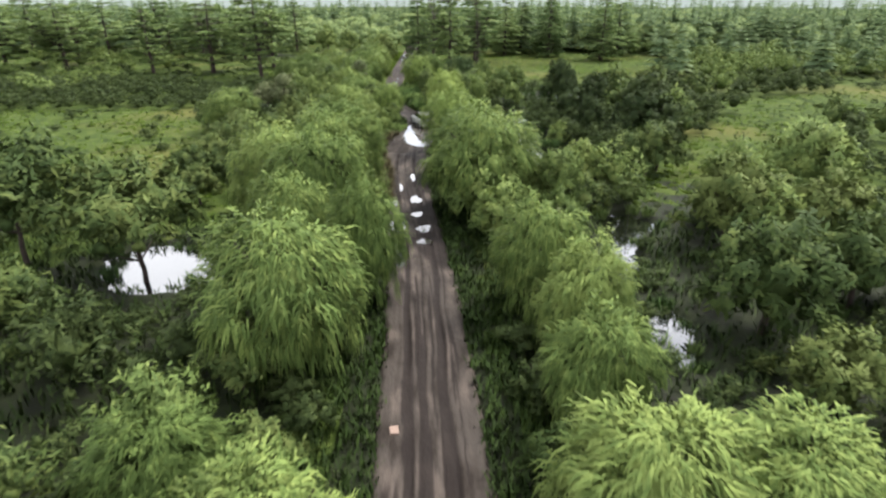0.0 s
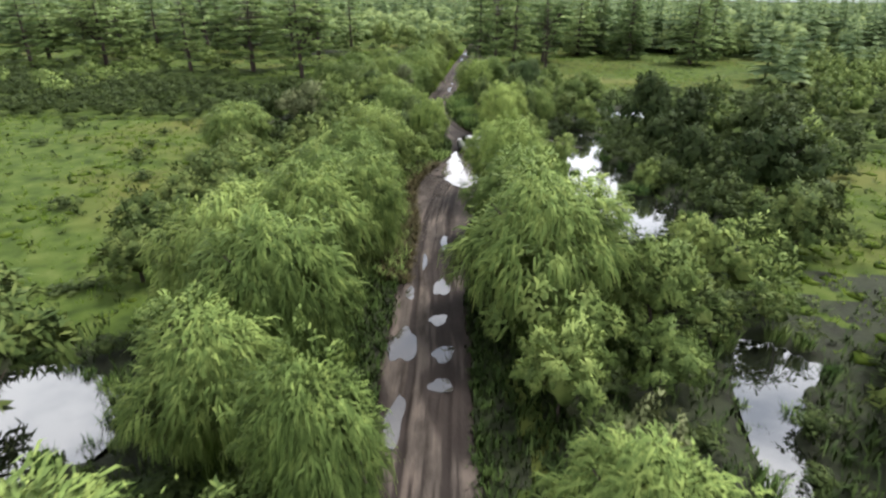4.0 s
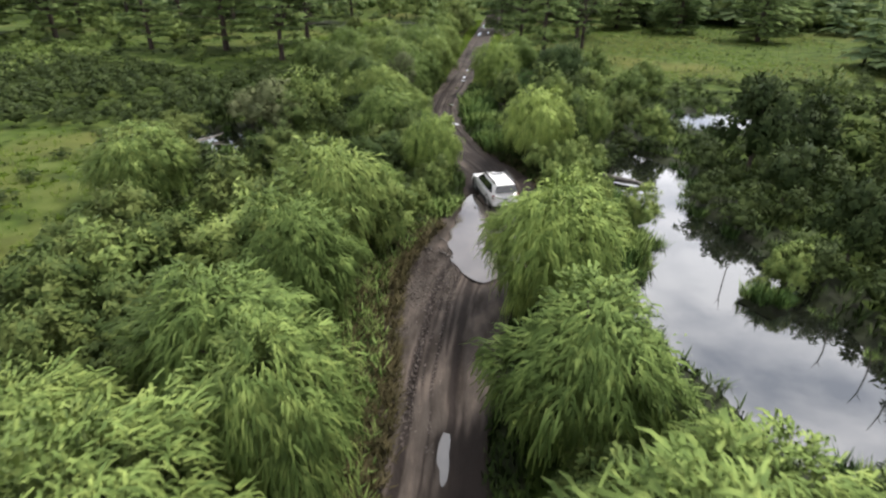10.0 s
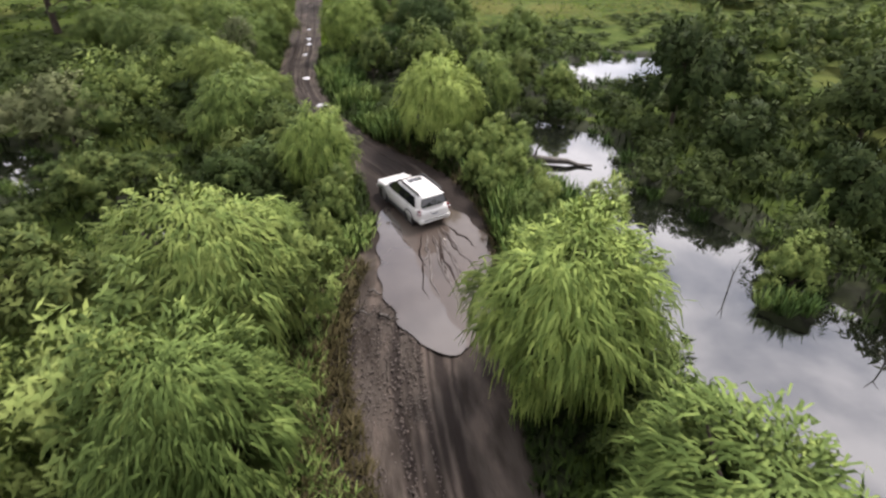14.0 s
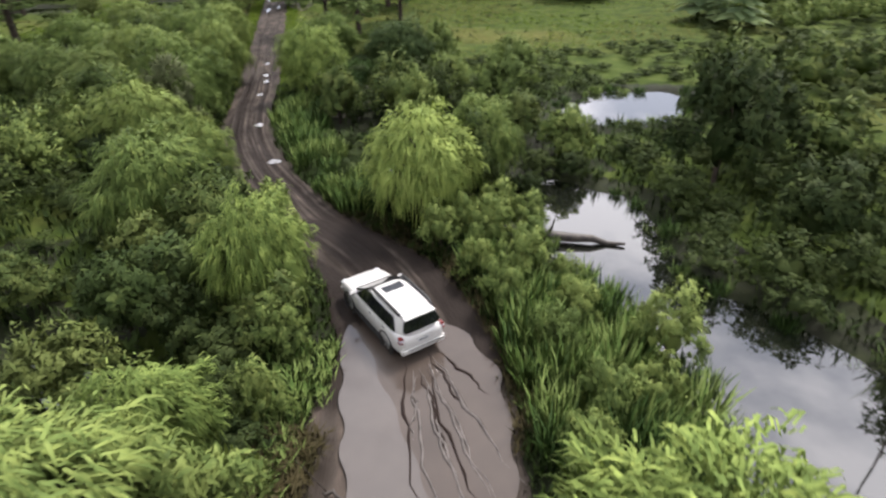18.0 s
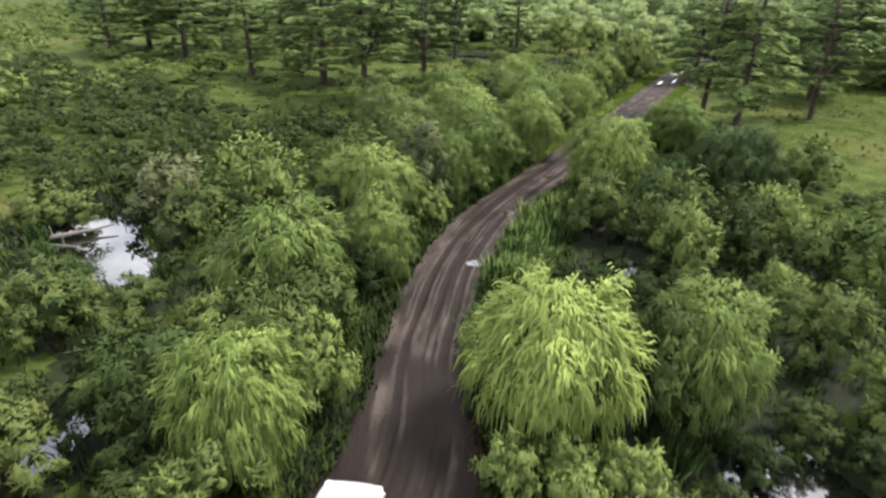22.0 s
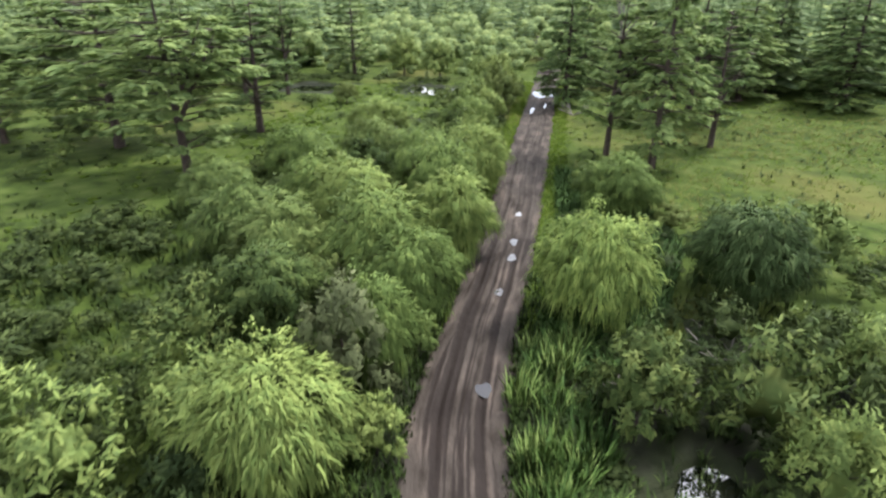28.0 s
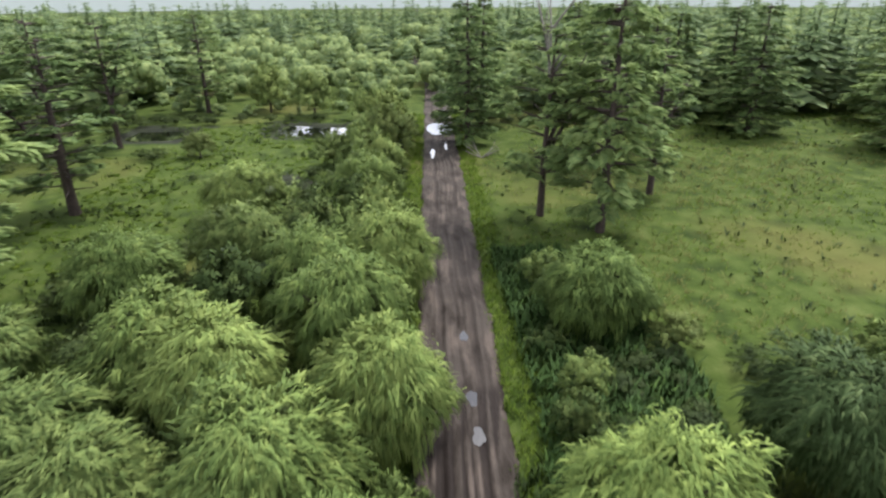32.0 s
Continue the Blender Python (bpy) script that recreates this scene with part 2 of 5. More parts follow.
M_RUBBER = material("muddy_rubber", ((0.3, (0.02, 0.018, 0.016)), (0.7, (0.07, 0.058, 0.05))), rough=0.85, scale=6)
M_ALLOY = material("alloy", ((0.3, (0.35, 0.35, 0.36)), (0.7, (0.5, 0.5, 0.5))), rough=0.35, metal=0.9, scale=6)
M_CHROME = material("chrome", ((0.3, (0.6, 0.6, 0.6)), (0.7, (0.7, 0.7, 0.7))), rough=0.15, metal=1.0, scale=6)
M_RED = material("red_lens", ((0.3, (0.120, 0.006, 0.006)), (0.7, (0.180, 0.010, 0.008))), rough=0.15, scale=6, coat=1.0)
M_CLEAR = material("clear_lens", ((0.3, (0.55, 0.56, 0.58)), (0.7, (0.7, 0.7, 0.72))), rough=0.1, scale=6, coat=1.0)
M_PLATE = material("plate_face", ((0.3, (0.5, 0.52, 0.55)), (0.7, (0.6, 0.62, 0.64))), rough=0.4, scale=6)
M_BRICK = material("clay_brick", ((0.3, (0.22, 0.15, 0.115)), (0.7, (0.30, 0.215, 0.17))), rough=0.9, scale=14, bump=0.4)

# ---- mesh helpers ----


def mesh_from(name, verts, quads, mats, which=None, smooth=False, normals=None):
    """A mesh from arrays of corners and of four-cornered faces (a last index of -1 makes a triangle)."""
    verts, quads = np.asarray(verts, np.float32), np.asarray(quads, np.int32)
    me = bpy.data.meshes.new(name)
    tri = quads[:, 3] < 0
    totals = np.where(tri, 3, 4).astype(np.int32)
    loops = quads.ravel()
    loops = loops[loops >= 0]
    starts = np.concatenate(([0], np.cumsum(totals)[:-1])).astype(np.int32)
    me.vertices.add(len(verts))
    me.vertices.foreach_set("co", verts.ravel())
    me.loops.add(len(loops))
    me.loops.foreach_set("vertex_index", loops)
    me.polygons.add(len(quads))
    me.polygons.foreach_set("loop_start", starts)
    for m in mats:
        me.materials.append(m)
    if which is not None:
        me.polygons.foreach_set("material_index", np.asarray(which, np.int32))
    me.polygons.foreach_set("use_smooth", np.full(len(quads), smooth))
    me.update(calc_edges=True)
    me.validate()
    if normals is not None:
        me.polygons.foreach_set("use_smooth", np.full(len(me.polygons), True))
        nn = np.asarray(normals, np.float32)
        me.normals_split_custom_set_from_vertices(nn / (np.linalg.norm(nn, axis=1)[:, None] + 1e-9))
    return me


class Pile:
    """Collects corners and faces of many small pieces; soft pieces carry the normals of the mass that they belong to."""

    def __init__(self):
        self.v, self.q, self.k, self.n = [], [], [], 0

    def add(self, v, q, soft=None):
        v, q = np.asarray(v, float), np.asarray(q, int)
        if soft is not None:
            soft = np.asarray(soft, float)
            face = np.cross(v[q[:, 2]] - v[q[:, 0]], v[np.where(q[:, 3] < 0, q[:, 1], q[:, 3])] - v[q[:, 1]])
            away = (q[:, 3] >= 0) & ((face * soft[q[:, 0]]).sum(1) < 0)
            q = np.where(away[:, None], q[:, ::-1], q)
        self.v.append(v)
        self.q.append(np.where(q >= 0, q + self.n, -1))
        if soft is not None:
            self.k.append(np.asarray(soft, float))
        self.n += len(v)

    def arrays(self):
        return np.concatenate(self.v), np.concatenate(self.q), np.concatenate(self.k)

    def mesh(self, name, mats, smooth=False):
        v, q = np.concatenate(self.v), np.concatenate(self.q)
        k = np.concatenate(self.k) if self.k else None
        return mesh_from(name, v, q, mats, smooth=smooth, normals=k if k is not None and len(k) == len(v) else None)


def tube(points, radii, sides=6):
    """A tapered tube along points."""
    pts = np.asarray(points, float)
    v = []
    for i, p in enumerate(pts):
        d = pts[min(i + 1, len(pts) - 1)] - pts[max(i - 1, 0)]
        d /= np.linalg.norm(d) + 1e-9
        a = np.cross(d, (0.31, 0.95, 0.07))
        a /= np.linalg.norm(a) + 1e-9
        b = np.cross(d, a)
        for k in range(sides):
            t = 2 * math.pi * k / sides
            v.append(p + radii[i] * (a * math.cos(t) + b * math.sin(t)))
    q = []
    for i in range(len(pts) - 1):
        for k in range(sides):
            q.append((i * sides + k, i * sides + (k + 1) % sides, (i + 1) * sides + (k + 1) % sides, (i + 1) * sides + k))
    return v, q


def lump(rng, centre, radius, squash, rows=5, cols=9, rough=0.18):
    """A rugged lobe of foliage mass."""
    v, q = [], []
    for i in range(rows + 1):
        a = math.pi * i / rows
        for k in range(cols):
            b = 2 * math.pi * (k + 0.5 * (i % 2)) / cols
            r = radius * (1 + rng.uniform(-rough, rough))
            v.append((centre[0] + r * math.sin(a) * math.cos(b), centre[1] + r * math.sin(a) * math.sin(b), centre[2] + squash * r * math.cos(a)))
    for i in range(rows):
        for k in range(cols):
            q.append((i * cols + k, (i + 1) * cols + k, (i + 1) * cols + (k + 1) % cols, i * cols + (k + 1) % cols))
    return v, q, np.array(v) - np.array(centre) + 1e-4


def ribbons(rng, start, out, reach, drop, width, face, segs=3):
    """Hanging strands of leaves: arrays start (n,3), out (n,3 level unit ways), reach, drop, width (n)."""
    n = len(start)
    side = np.stack([-out[:, 1], out[:, 0], rng.uniform(-0.5, 0.5, n)], 1)
    side /= np.linalg.norm(side, axis=1)[:, None]
    v = np.zeros((n, (segs + 1) * 2, 3))
    k = np.zeros_like(v)
    jitter = rng.normal(0, 0.15, (n, 3))
    wob = rng.uniform(-0.2, 0.2, (n, 3))
    for i in range(segs + 1):
        s = i / segs
        p = start + out * (reach * (1.6 * s - 0.6 * s * s))[:, None] + wob * s
        p[:, 2] += reach * 0.25 * math.sin(min(1.0, s * 1.6) * math.pi) - drop * s ** 1.7
        w = width * (0.55 + 0.9 * s - 1.25 * s * s) + 0.01
        v[:, 2 * i] = p - side * w[:, None] / 2
        v[:, 2 * i + 1] = p + side * w[:, None] / 2
        k[:, 2 * i] = k[:, 2 * i + 1] = face * (1 - 0.5 * s) + out * (0.2 + 0.7 * s) + jitter + np.array([0, 0, 0.3 - 0.9 * s])
    base = (np.arange(n) * (segs + 1) * 2)[:, None]
    q = np.concatenate([base + np.array([[2 * i, 2 * i + 1, 2 * i + 3, 2 * i + 2]]) for i in range(segs)], 0)
    return v.reshape(-1, 3), q, k.reshape(-1, 3)


def leaf_cards(rng, centre, normal, size, stretch=3.4):
    """Pointed sprays of leaves at centre (n,3) that stick out and hang from a mass with the given normals (n,3)."""
    n = len(centre)
    nn = normal + rng.normal(0, 0.35, (n, 3))
    nn /= np.linalg.norm(nn, axis=1)[:, None] + 1e-9
    a = np.cross(nn, rng.normal(0, 1, (n, 3))) + normal * 0.5 + np.array([0, 0, -0.45])
    a /= np.linalg.norm(a, axis=1)[:, None] + 1e-9
    b = np.cross(nn, a)
    b /= np.linalg.norm(b, axis=1)[:, None] + 1e-9
    s = size[:, None]
    v = np.stack([centre - a * s * stretch / 2, centre - b * s / 2, centre + a * s * stretch / 2 - np.array([0, 0, 0.15]) * s, centre + b * s / 2], 1)
    q = (np.arange(n) * 4)[:, None] + np.array([[0, 1, 2, 3]])
    k = normal / (np.linalg.norm(normal, axis=1)[:, None] + 1e-9) + 0.16 * nn
    return v.reshape(-1, 3), q, np.repeat(k, 4, 0)


def dome_points(rng, n, low=-0.2):
    z = rng.uniform(low, 1, n)
    a = rng.uniform(0, 2 * math.pi, n)
    r = np.sqrt(np.maximum(0, 1 - z * z))
    return np.stack([r * np.cos(a), r * np.sin(a), z], 1)


# ---- plants: one mesh a part, built at a plain size and copied ----


def part(name, mesh, parent, label=""):
    ob = new(name, mesh)
    ob.parent = parent
    if label:
        ob["label"] = label
    return ob


def thing(name, label, category, group=""):
    return tagged(new(name), label, category, group)


def trunk_mesh(rng, h, r, limbs, mat, spread=0.5, lean=0.05):
    pile = Pile()
    top = np.array([rng.uniform(-lean, lean) * h, rng.uniform(-lean, lean) * h, h])
    path = [top * s + np.array([rng.uniform(-0.06, 0.06), rng.uniform(-0.06, 0.06), 0]) * (s > 0) for s in (0, 0.25, 0.5, 0.75, 1)]
    path[0] = path[0] - np.array([0, 0, 0.25])
    pile.add(*tube(path, [r * 1.35, r, r * 0.8, r * 0.6, r * 0.35], 7))
    for k in range(limbs):
        s = rng.uniform(0.3, 0.9)
        p = top * s
        a = 2 * math.pi * (k / limbs) + rng.uniform(-0.4, 0.4)
        ln = h * spread * rng.uniform(0.6, 1.0)
        d = np.array([math.cos(a), math.sin(a), rng.uniform(0.4, 1.0)])
        pile.add(*tube([p, p + d * ln * 0.5, p + d * ln * 0.9 + np.array([0, 0, ln * 0.1])], [r * 0.45, r * 0.3, r * 0.12], 5))
    return pile.mesh("trunk", [mat], True)


def tube_mesh(pts, radii, mat):
    pile = Pile()
    pile.add(*tube(pts, radii, 6))
    return pile.mesh("ripple", [mat], True)


WH, WR = 7.5, 3.4   # plain height and spread of a willow


def willow_meshes(seed, mat, locks=350):
    """A lobed dome of overlapping locks of hanging strands, over a dim core and a forked trunk."""
    rng = np.random.default_rng(seed)
    pile = Pile()
    size = np.array([WR * rng.uniform(0.92, 1.08), WR * rng.uniform(0.92, 1.08), WH * 0.53])
    mid = np.array([0, 0, WH * 0.44])
    v, q, k = lump(rng, (0, 0, 0), 1.0, 1.0, 8, 14, 0.12)
    pile.add(np.array(v) * size * np.array([0.40, 0.40, 0.46]) + mid, q, k)
    heads = dome_points(rng, 19, -0.2)
    bulk = rng.uniform(0.66, 1.08, 19)
    for n in range(locks):
        f = (n + 0.5) / locks
        z = 1 - 1.28 * f
        a = n * 2.39996 + rng.uniform(-0.2, 0.2)
        h = math.sqrt(max(0.0, 1 - z * z))
        d = np.array([h * math.cos(a), h * math.sin(a), z])
        gap = np.linalg.norm(heads - d, axis=1)
        near = int(np.argmin(gap))
        lobe = heads[near]
        m = 0.60 + 0.46 * bulk[near] * math.exp(-(float(gap[near]) / 0.40) ** 2) + rng.uniform(-0.17, 0.11)
        p = mid + d * size * m
        away = np.array([math.cos(a), math.sin(a), 0.0])
        local = d - lobe * 0.72
        local = local / (np.linalg.norm(local) + 1e-6)
        count = int(rng.integers(15, 21))
        start = p + rng.normal(0, 0.17, (count, 3))
        out = away[:2] + 0.7 * local[:2] + rng.normal(0, 0.5, (count, 2))
        out = np.concatenate([out / (np.linalg.norm(out, axis=1)[:, None] + 1e-9), np.zeros((count, 1))], 1)
        reach = rng.uniform(0.12, 0.58, count) * (0.6 + 0.8 * h) * (1.0 if f < 0.75 else 0.6)
        drop = rng.uniform(0.3, 1.1, count) * (0.24 + 0.62 * f) * rng.uniform(0.6, 1.4)
        drop = np.minimum(drop, np.maximum(start[:, 2] - 0.15, 0.1))
        face = d * 0.60 + lobe * 0.15 + local * 0.85 + rng.normal(0, 0.30, 3) + np.array([0, 0, 0.10])
        pile.add(*ribbons(rng, start, out, reach, drop, rng.uniform(0.065, 0.14, count), np.tile(face, (count, 1)), 2))
    g = dome_points(rng, 420, -0.1)
    pile.add(*leaf_cards(rng, mid + g * size * rng.uniform(0.62, 0.98, (420, 1)), g, rng.uniform(0.05, 0.10, 420), 4.5))
    for n in range(46):
        a, f = rng.uniform(0, 2 * math.pi), rng.uniform(0.50, 0.86)
        count = 16
        z = rng.uniform(0.14, 0.40) * WH + rng.normal(0, 0.2, count)
        p = np.stack([WR * f * math.cos(a) + rng.normal(0, 0.2, count), WR * f * math.sin(a) + rng.normal(0, 0.2, count), np.maximum(z, 0.4)], 1)
        out = np.tile(np.array([[math.cos(a), math.sin(a), 0.0]]), (count, 1))
        pile.add(*ribbons(rng, p, out, rng.uniform(0.02, 0.2, count), np.minimum(rng.uniform(0.5, 1.5, count), p[:, 2] - 0.1), rng.uniform(0.05, 0.11, count), out + 0.1, 2))
    crown = pile.mesh("crown", [mat])
    return trunk_mesh(rng, WH * 0.62, 0.28, 6, M_BARK), crown


BH, BR = 3.0, 1.9   # plain height and spread of a bush


def bush_pile(seed, leaves=1300, size=(0.16, 0.34), upright=0.0, lobe_count=11, lift=0.0):
    """Lobes of foliage, each a cluster of tufts of leaf sprays with gaps between them."""
    rng = np.random.default_rng(seed)
    pile = Pile()
    lobes = [(rng.uniform(-0.2, 0.2), rng.uniform(-0.2, 0.2), BH * 0.74, BR * 0.38)]
    for k in range(lobe_count - 1):
        a = 2 * math.pi * k * 0.382 + rng.uniform(-0.4, 0.4)
        f = (k + 1) / lobe_count
        d = BR * (0.25 + 0.5 * f) * rng.uniform(0.85, 1.1)
        lobes.append((d * math.cos(a), d * math.sin(a), BH * (0.72 - (0.45 - lift) * f + rng.uniform(-0.1, 0.1)), BR * rng.uniform(0.24, 0.40)))
    tufts = 8
    per = max(4, leaves // (len(lobes) * tufts))
    pile.add(*lump(rng, (0, 0, BH * (0.40 + lift * 0.6)), BR * 0.27, 1.0 - lift, 5, 9, 0.45))
    for x, y, z, r in lobes:
        pile.add(*lump(rng, (x * 0.9, y * 0.9, z - r * 0.3), r * 0.20, 0.9, 3, 6, 0.5))
        for way in dome_points(rng, tufts, -0.35):
            d = dome_points(rng, per, -0.6)
            c = np.array([x, y, z]) + (way * rng.uniform(0.62, 0.98) + d * rng.uniform(0.12, 0.46, (per, 1))) * r * np.array([1, 1, 1.05 + upright])
            c[:, 2] = np.maximum(c[:, 2], 0.05 + lift * BH * 0.8)
            face = d * 0.55 + way * 0.85 + rng.normal(0, 0.18, 3) + 0.6 * (c - np.array([0, 0, BH * 0.38])) / np.array([BR, BR, BH * 0.55])
            pile.add(*leaf_cards(rng, c, face, rng.uniform(*size, per)))
    return pile


def bush_meshes(seed, mat, leaves=1300, size=(0.16, 0.34), upright=0.0, thick=0.09, lobe_count=11, lift=0.0):
    crown = bush_pile(seed, leaves, size, upright, lobe_count, lift).mesh("crown", [mat])
    return trunk_mesh(np.random.default_rng(seed + 500), BH * 0.6, thick, 5, M_BARK), crown


CH = 15.0   # plain height of a conifer


def conifer_meshes(seed, spread=0.30, low=0.10, tiers=11, rise=0.12, droop=0.16, bare=0.0, flat=0.0, fork=0):
    """Tiers of broad, flat boughs round a tapered trunk. flat: 0 a spire, 1 a broad flat-topped crown; fork: steep side stems."""
    rng = np.random.default_rng(seed)
    wood, green = Pile(), Pile()
    lean = rng.uniform(-0.5, 0.5, 2)
    axis = lambda s: np.array([lean[0] * s * s, lean[1] * s * s, CH * s])
    wood.add(*tube([axis(s) - np.array([0, 0, 0.3 * (s == 0)]) for s in (0, 0.2, 0.4, 0.6, 0.8, 0.97)], [0.40, 0.30, 0.24, 0.17, 0.10, 0.03], 8))
    stems = [(axis, low, 1.0, 1.0)]
    for k in range(fork):
        a, s0 = rng.uniform(0, 2 * math.pi), rng.uniform(0.22, 0.36)
        way = np.array([math.cos(a) * 0.62, math.sin(a) * 0.62, 1.0])
        foot, ln = axis(s0), CH * rng.uniform(0.38, 0.5)
        limb = lambda s, foot=foot, way=way, ln=ln: foot + way * ln * s
        wood.add(*tube([limb(s) for s in (0, 0.35, 0.7, 1)], [0.20, 0.15, 0.10, 0.03], 6))
        stems.append((limb, 0.35, 1.0, 0.6))
    for stem, s0, s1, share in stems:
        count = max(4, int(tiers * (1 if share == 1 else 0.45)))
        for w in range(count):
            s = s0 + (s1 - s0) * ((w + rng.uniform(-0.25, 0.25)) / count if w else 0)
            u = (s - s0) / (s1 - s0 + 1e-9)
            spire = min(1.0, 0.62 + 1.6 * u) * (1 - u) ** 0.75 + 0.07
            broad = min(1.0, 0.55 + 1.2 * u) * (1 - max(0.0, u - 0.45) ** 1.6 * 1.7)
            prof = (1 - flat) * spire + flat * max(broad, 0.28)
            boughs = int(rng.integers(4, 7))
            for k in range(boughs):
                a = 2 * math.pi * k / boughs + w * 1.3 + rng.uniform(-0.4, 0.4)
                ln = CH * spread * prof * share * rng.uniform(0.62, 1.18)
                d = np.array([math.cos(a), math.sin(a), 0])
                p0 = stem(min(0.99, max(0.02, s + rng.uniform(-0.02, 0.02))))
                up = rise * rng.uniform(0.3, 1.7) + 0.25 * flat * (1 - u)
                at = lambda f: np.array([0, 0, ln]) * (up * f - droop * f * f)
                wood.add(*tube([p0 + d * ln * f + at(f) for f in (0, 0.5, 0.92)], [0.085, 0.05, 0.015], 4))
                if rng.uniform() < bare:
                    continue
                n = int(26 + 17 * ln)
                f = rng.uniform(0.20 + 0.18 * flat, 1.03, n) ** 0.75
                side = rng.choice([-1, 1], n)
                wide = ln * 0.34 * np.sin(np.pi * np.clip(f, 0, 1) ** 1.3 * 0.86 + 0.30) * rng.uniform(0.15, 1.0, n)
                across = np.array([-d[1], d[0], 0])
                c = p0 + d * (ln * f)[:, None] + across * (side * wide * 0.6)[:, None]
                c[:, 2] += ln * (up * f - droop * f * f) - 0.10 * wide + rng.uniform(-0.14, 0.22, n)
                way = d * rng.uniform(0.5, 1.0, (n, 1)) + across * (side * rng.uniform(0.2, 1.0, n))[:, None]
                way /= np.linalg.norm(way, axis=1)[:, None]
                ss = rng.uniform(0.45, 0.95, n) * (0.55 + 0.16 * ln)
                cross = np.stack([-way[:, 1], way[:, 0], rng.uniform(-0.35, 0.35, n)], 1)
                wd = (rng.uniform(0.16, 0.34, n) * (0.6 + 0.14 * ln))[:, None]
                tip = c + way * ss[:, None] - np.array([0, 0, 1]) * (ss * rng.uniform(-0.05, 0.32, n))[:, None]
                half = c * 0.55 + tip * 0.45 + np.array([0, 0, 0.06])
                v = np.stack([c, half - cross * wd / 1.6, tip, half + cross * wd / 1.6], 1).reshape(-1, 3)
                soft = np.array([0, 0, 0.95]) + d * 0.5 + across * (side * 0.35)[:, None] + rng.normal(0, 0.22, (n, 3))
                green.add(v, (np.arange(n) * 4)[:, None] + np.array([[0, 1, 2, 3]]), np.repeat(soft, 4, 0))
    return wood.mesh("trunk", [M_BARK], True), green.mesh("crown", [M_NEEDLE])


PROTO = {
    "willow": [willow_meshes(s, M_WILLOW) for s in (1, 2, 3, 4, 5, 6)],
    "yellow": [willow_meshes(s, M_YELLOW) for s in (11, 12, 13)],
    "deepwillow": [willow_meshes(s, M_DEEPWILLOW) for s in (15, 16)],
    "darkwillow": [willow_meshes(14, M_DARKWILLOW)],
    "grey": [bush_meshes(s, M_GREY, 2800, (0.05, 0.10), 0.1) for s in (21, 22)],
    "tree": [bush_meshes(s, M_LIGHT, 4800, (0.045, 0.095), 0.0, 0.08, 17) for s in (31, 32, 33)],
    "mid": [bush_meshes(s, M_BUSH, 4500, (0.045, 0.095), 0.0, 0.08, 16) for s in (36, 37)],
    "dark": [bush_meshes(s, M_DARK, 4700, (0.045, 0.095), 0.0, 0.08, 17) for s in (41, 42, 43)],
    "tall": [bush_meshes(s, M_BUSH, 4500, (0.045, 0.095), 0.0, 0.06, 14, 0.3) for s in (44, 45)],
    "shrub": [bush_meshes(s, M_BUSH, 2700, (0.05, 0.10), 0.0, 0.05) for s in (51, 52, 53, 54)],
    "darkshrub": [bush_meshes(s, M_DARK, 2500, (0.05, 0.10), 0.0, 0.05) for s in (57, 58, 59)],
    "lightshrub": [bush_meshes(s, M_LIGHT, 2700, (0.05, 0.10), 0.1, 0.05) for s in (61, 62, 63)],
    "conifer": [conifer_meshes(71, 0.31, 0.08, 15, 0.06, 0.14), conifer_meshes(72, 0.29, 0.10, 16, 0.02, 0.16), conifer_meshes(73, 0.32, 0.11, 14, 0.10, 0.16)],
    "larch": [conifer_meshes(74, 0.34, 0.20, 9, 0.16, 0.06, 0.10, 0.55, 1), conifer_meshes(75, 0.33, 0.22, 8, 0.14, 0.05, 0.18, 0.6, 2), conifer_meshes(77, 0.31, 0.17, 10, 0.12, 0.08, 0.12, 0.45, 0)],
    "pine": [conifer_meshes(78, 0.36, 0.15, 10, 0.05, 0.13, 0.03, 0.9, 2), conifer_meshes(79, 0.36, 0.13, 10, 0.04, 0.14, 0.03, 0.8, 2)],
    "bare": [conifer_meshes(76, 0.24, 0.16, 14, 0.10, 0.04, 0.55, 0.3, 1)],
}
KIND = {
    "willow": ("willow_tree", "weeping willow with hanging light green strands beside the mud road", "tree", WH, WR),
    "yellow": ("willow_tree", "yellow-green weeping willow at the road's edge", "tree", WH, WR),
    "deepwillow": ("willow_tree", "deep green weeping willow among the thicket", "tree", WH, WR),
    "darkwillow": ("willow_tree", "dusky blue-green weeping willow at the meadow's edge", "tree", WH, WR),
    "grey": ("sallow_bush", "silvery grey-green sallow bush in wet ground", "bush", BH, BR),
    "tree": ("broadleaf_tree", "rounded green broadleaf tree in the thicket", "tree", BH, BR),
    "tall": ("broadleaf_tree", "green tree with a bare forked trunk at a pond's edge", "tree", BH, BR),
    "mid": ("broadleaf_tree", "green broadleaf tree with a dense crown", "tree", BH, BR),
    "dark": ("broadleaf_tree", "dark green broadleaf tree standing by the pond", "tree", BH, BR),
    "shrub": ("shrub", "low green leafy shrub in the thicket", "shrub", BH, BR),
    "darkshrub": ("shrub", "low shrub, dark green with the shade put into its leaves", "shrub", BH, BR),
    "lightshrub": ("willow_shrub", "light green young willow shrub", "shrub", BH, BR),
    "conifer": ("conifer_tree", "tall dark green conifer with layered boughs", "tree", CH, 4.6),
    "larch": ("larch_tree", "tall larch with a bare lower trunk on grass", "tree", CH, 5.0),
    "pine": ("pine_tree", "broad flat-topped pine with forked limbs on grass", "tree", CH, 5.4),
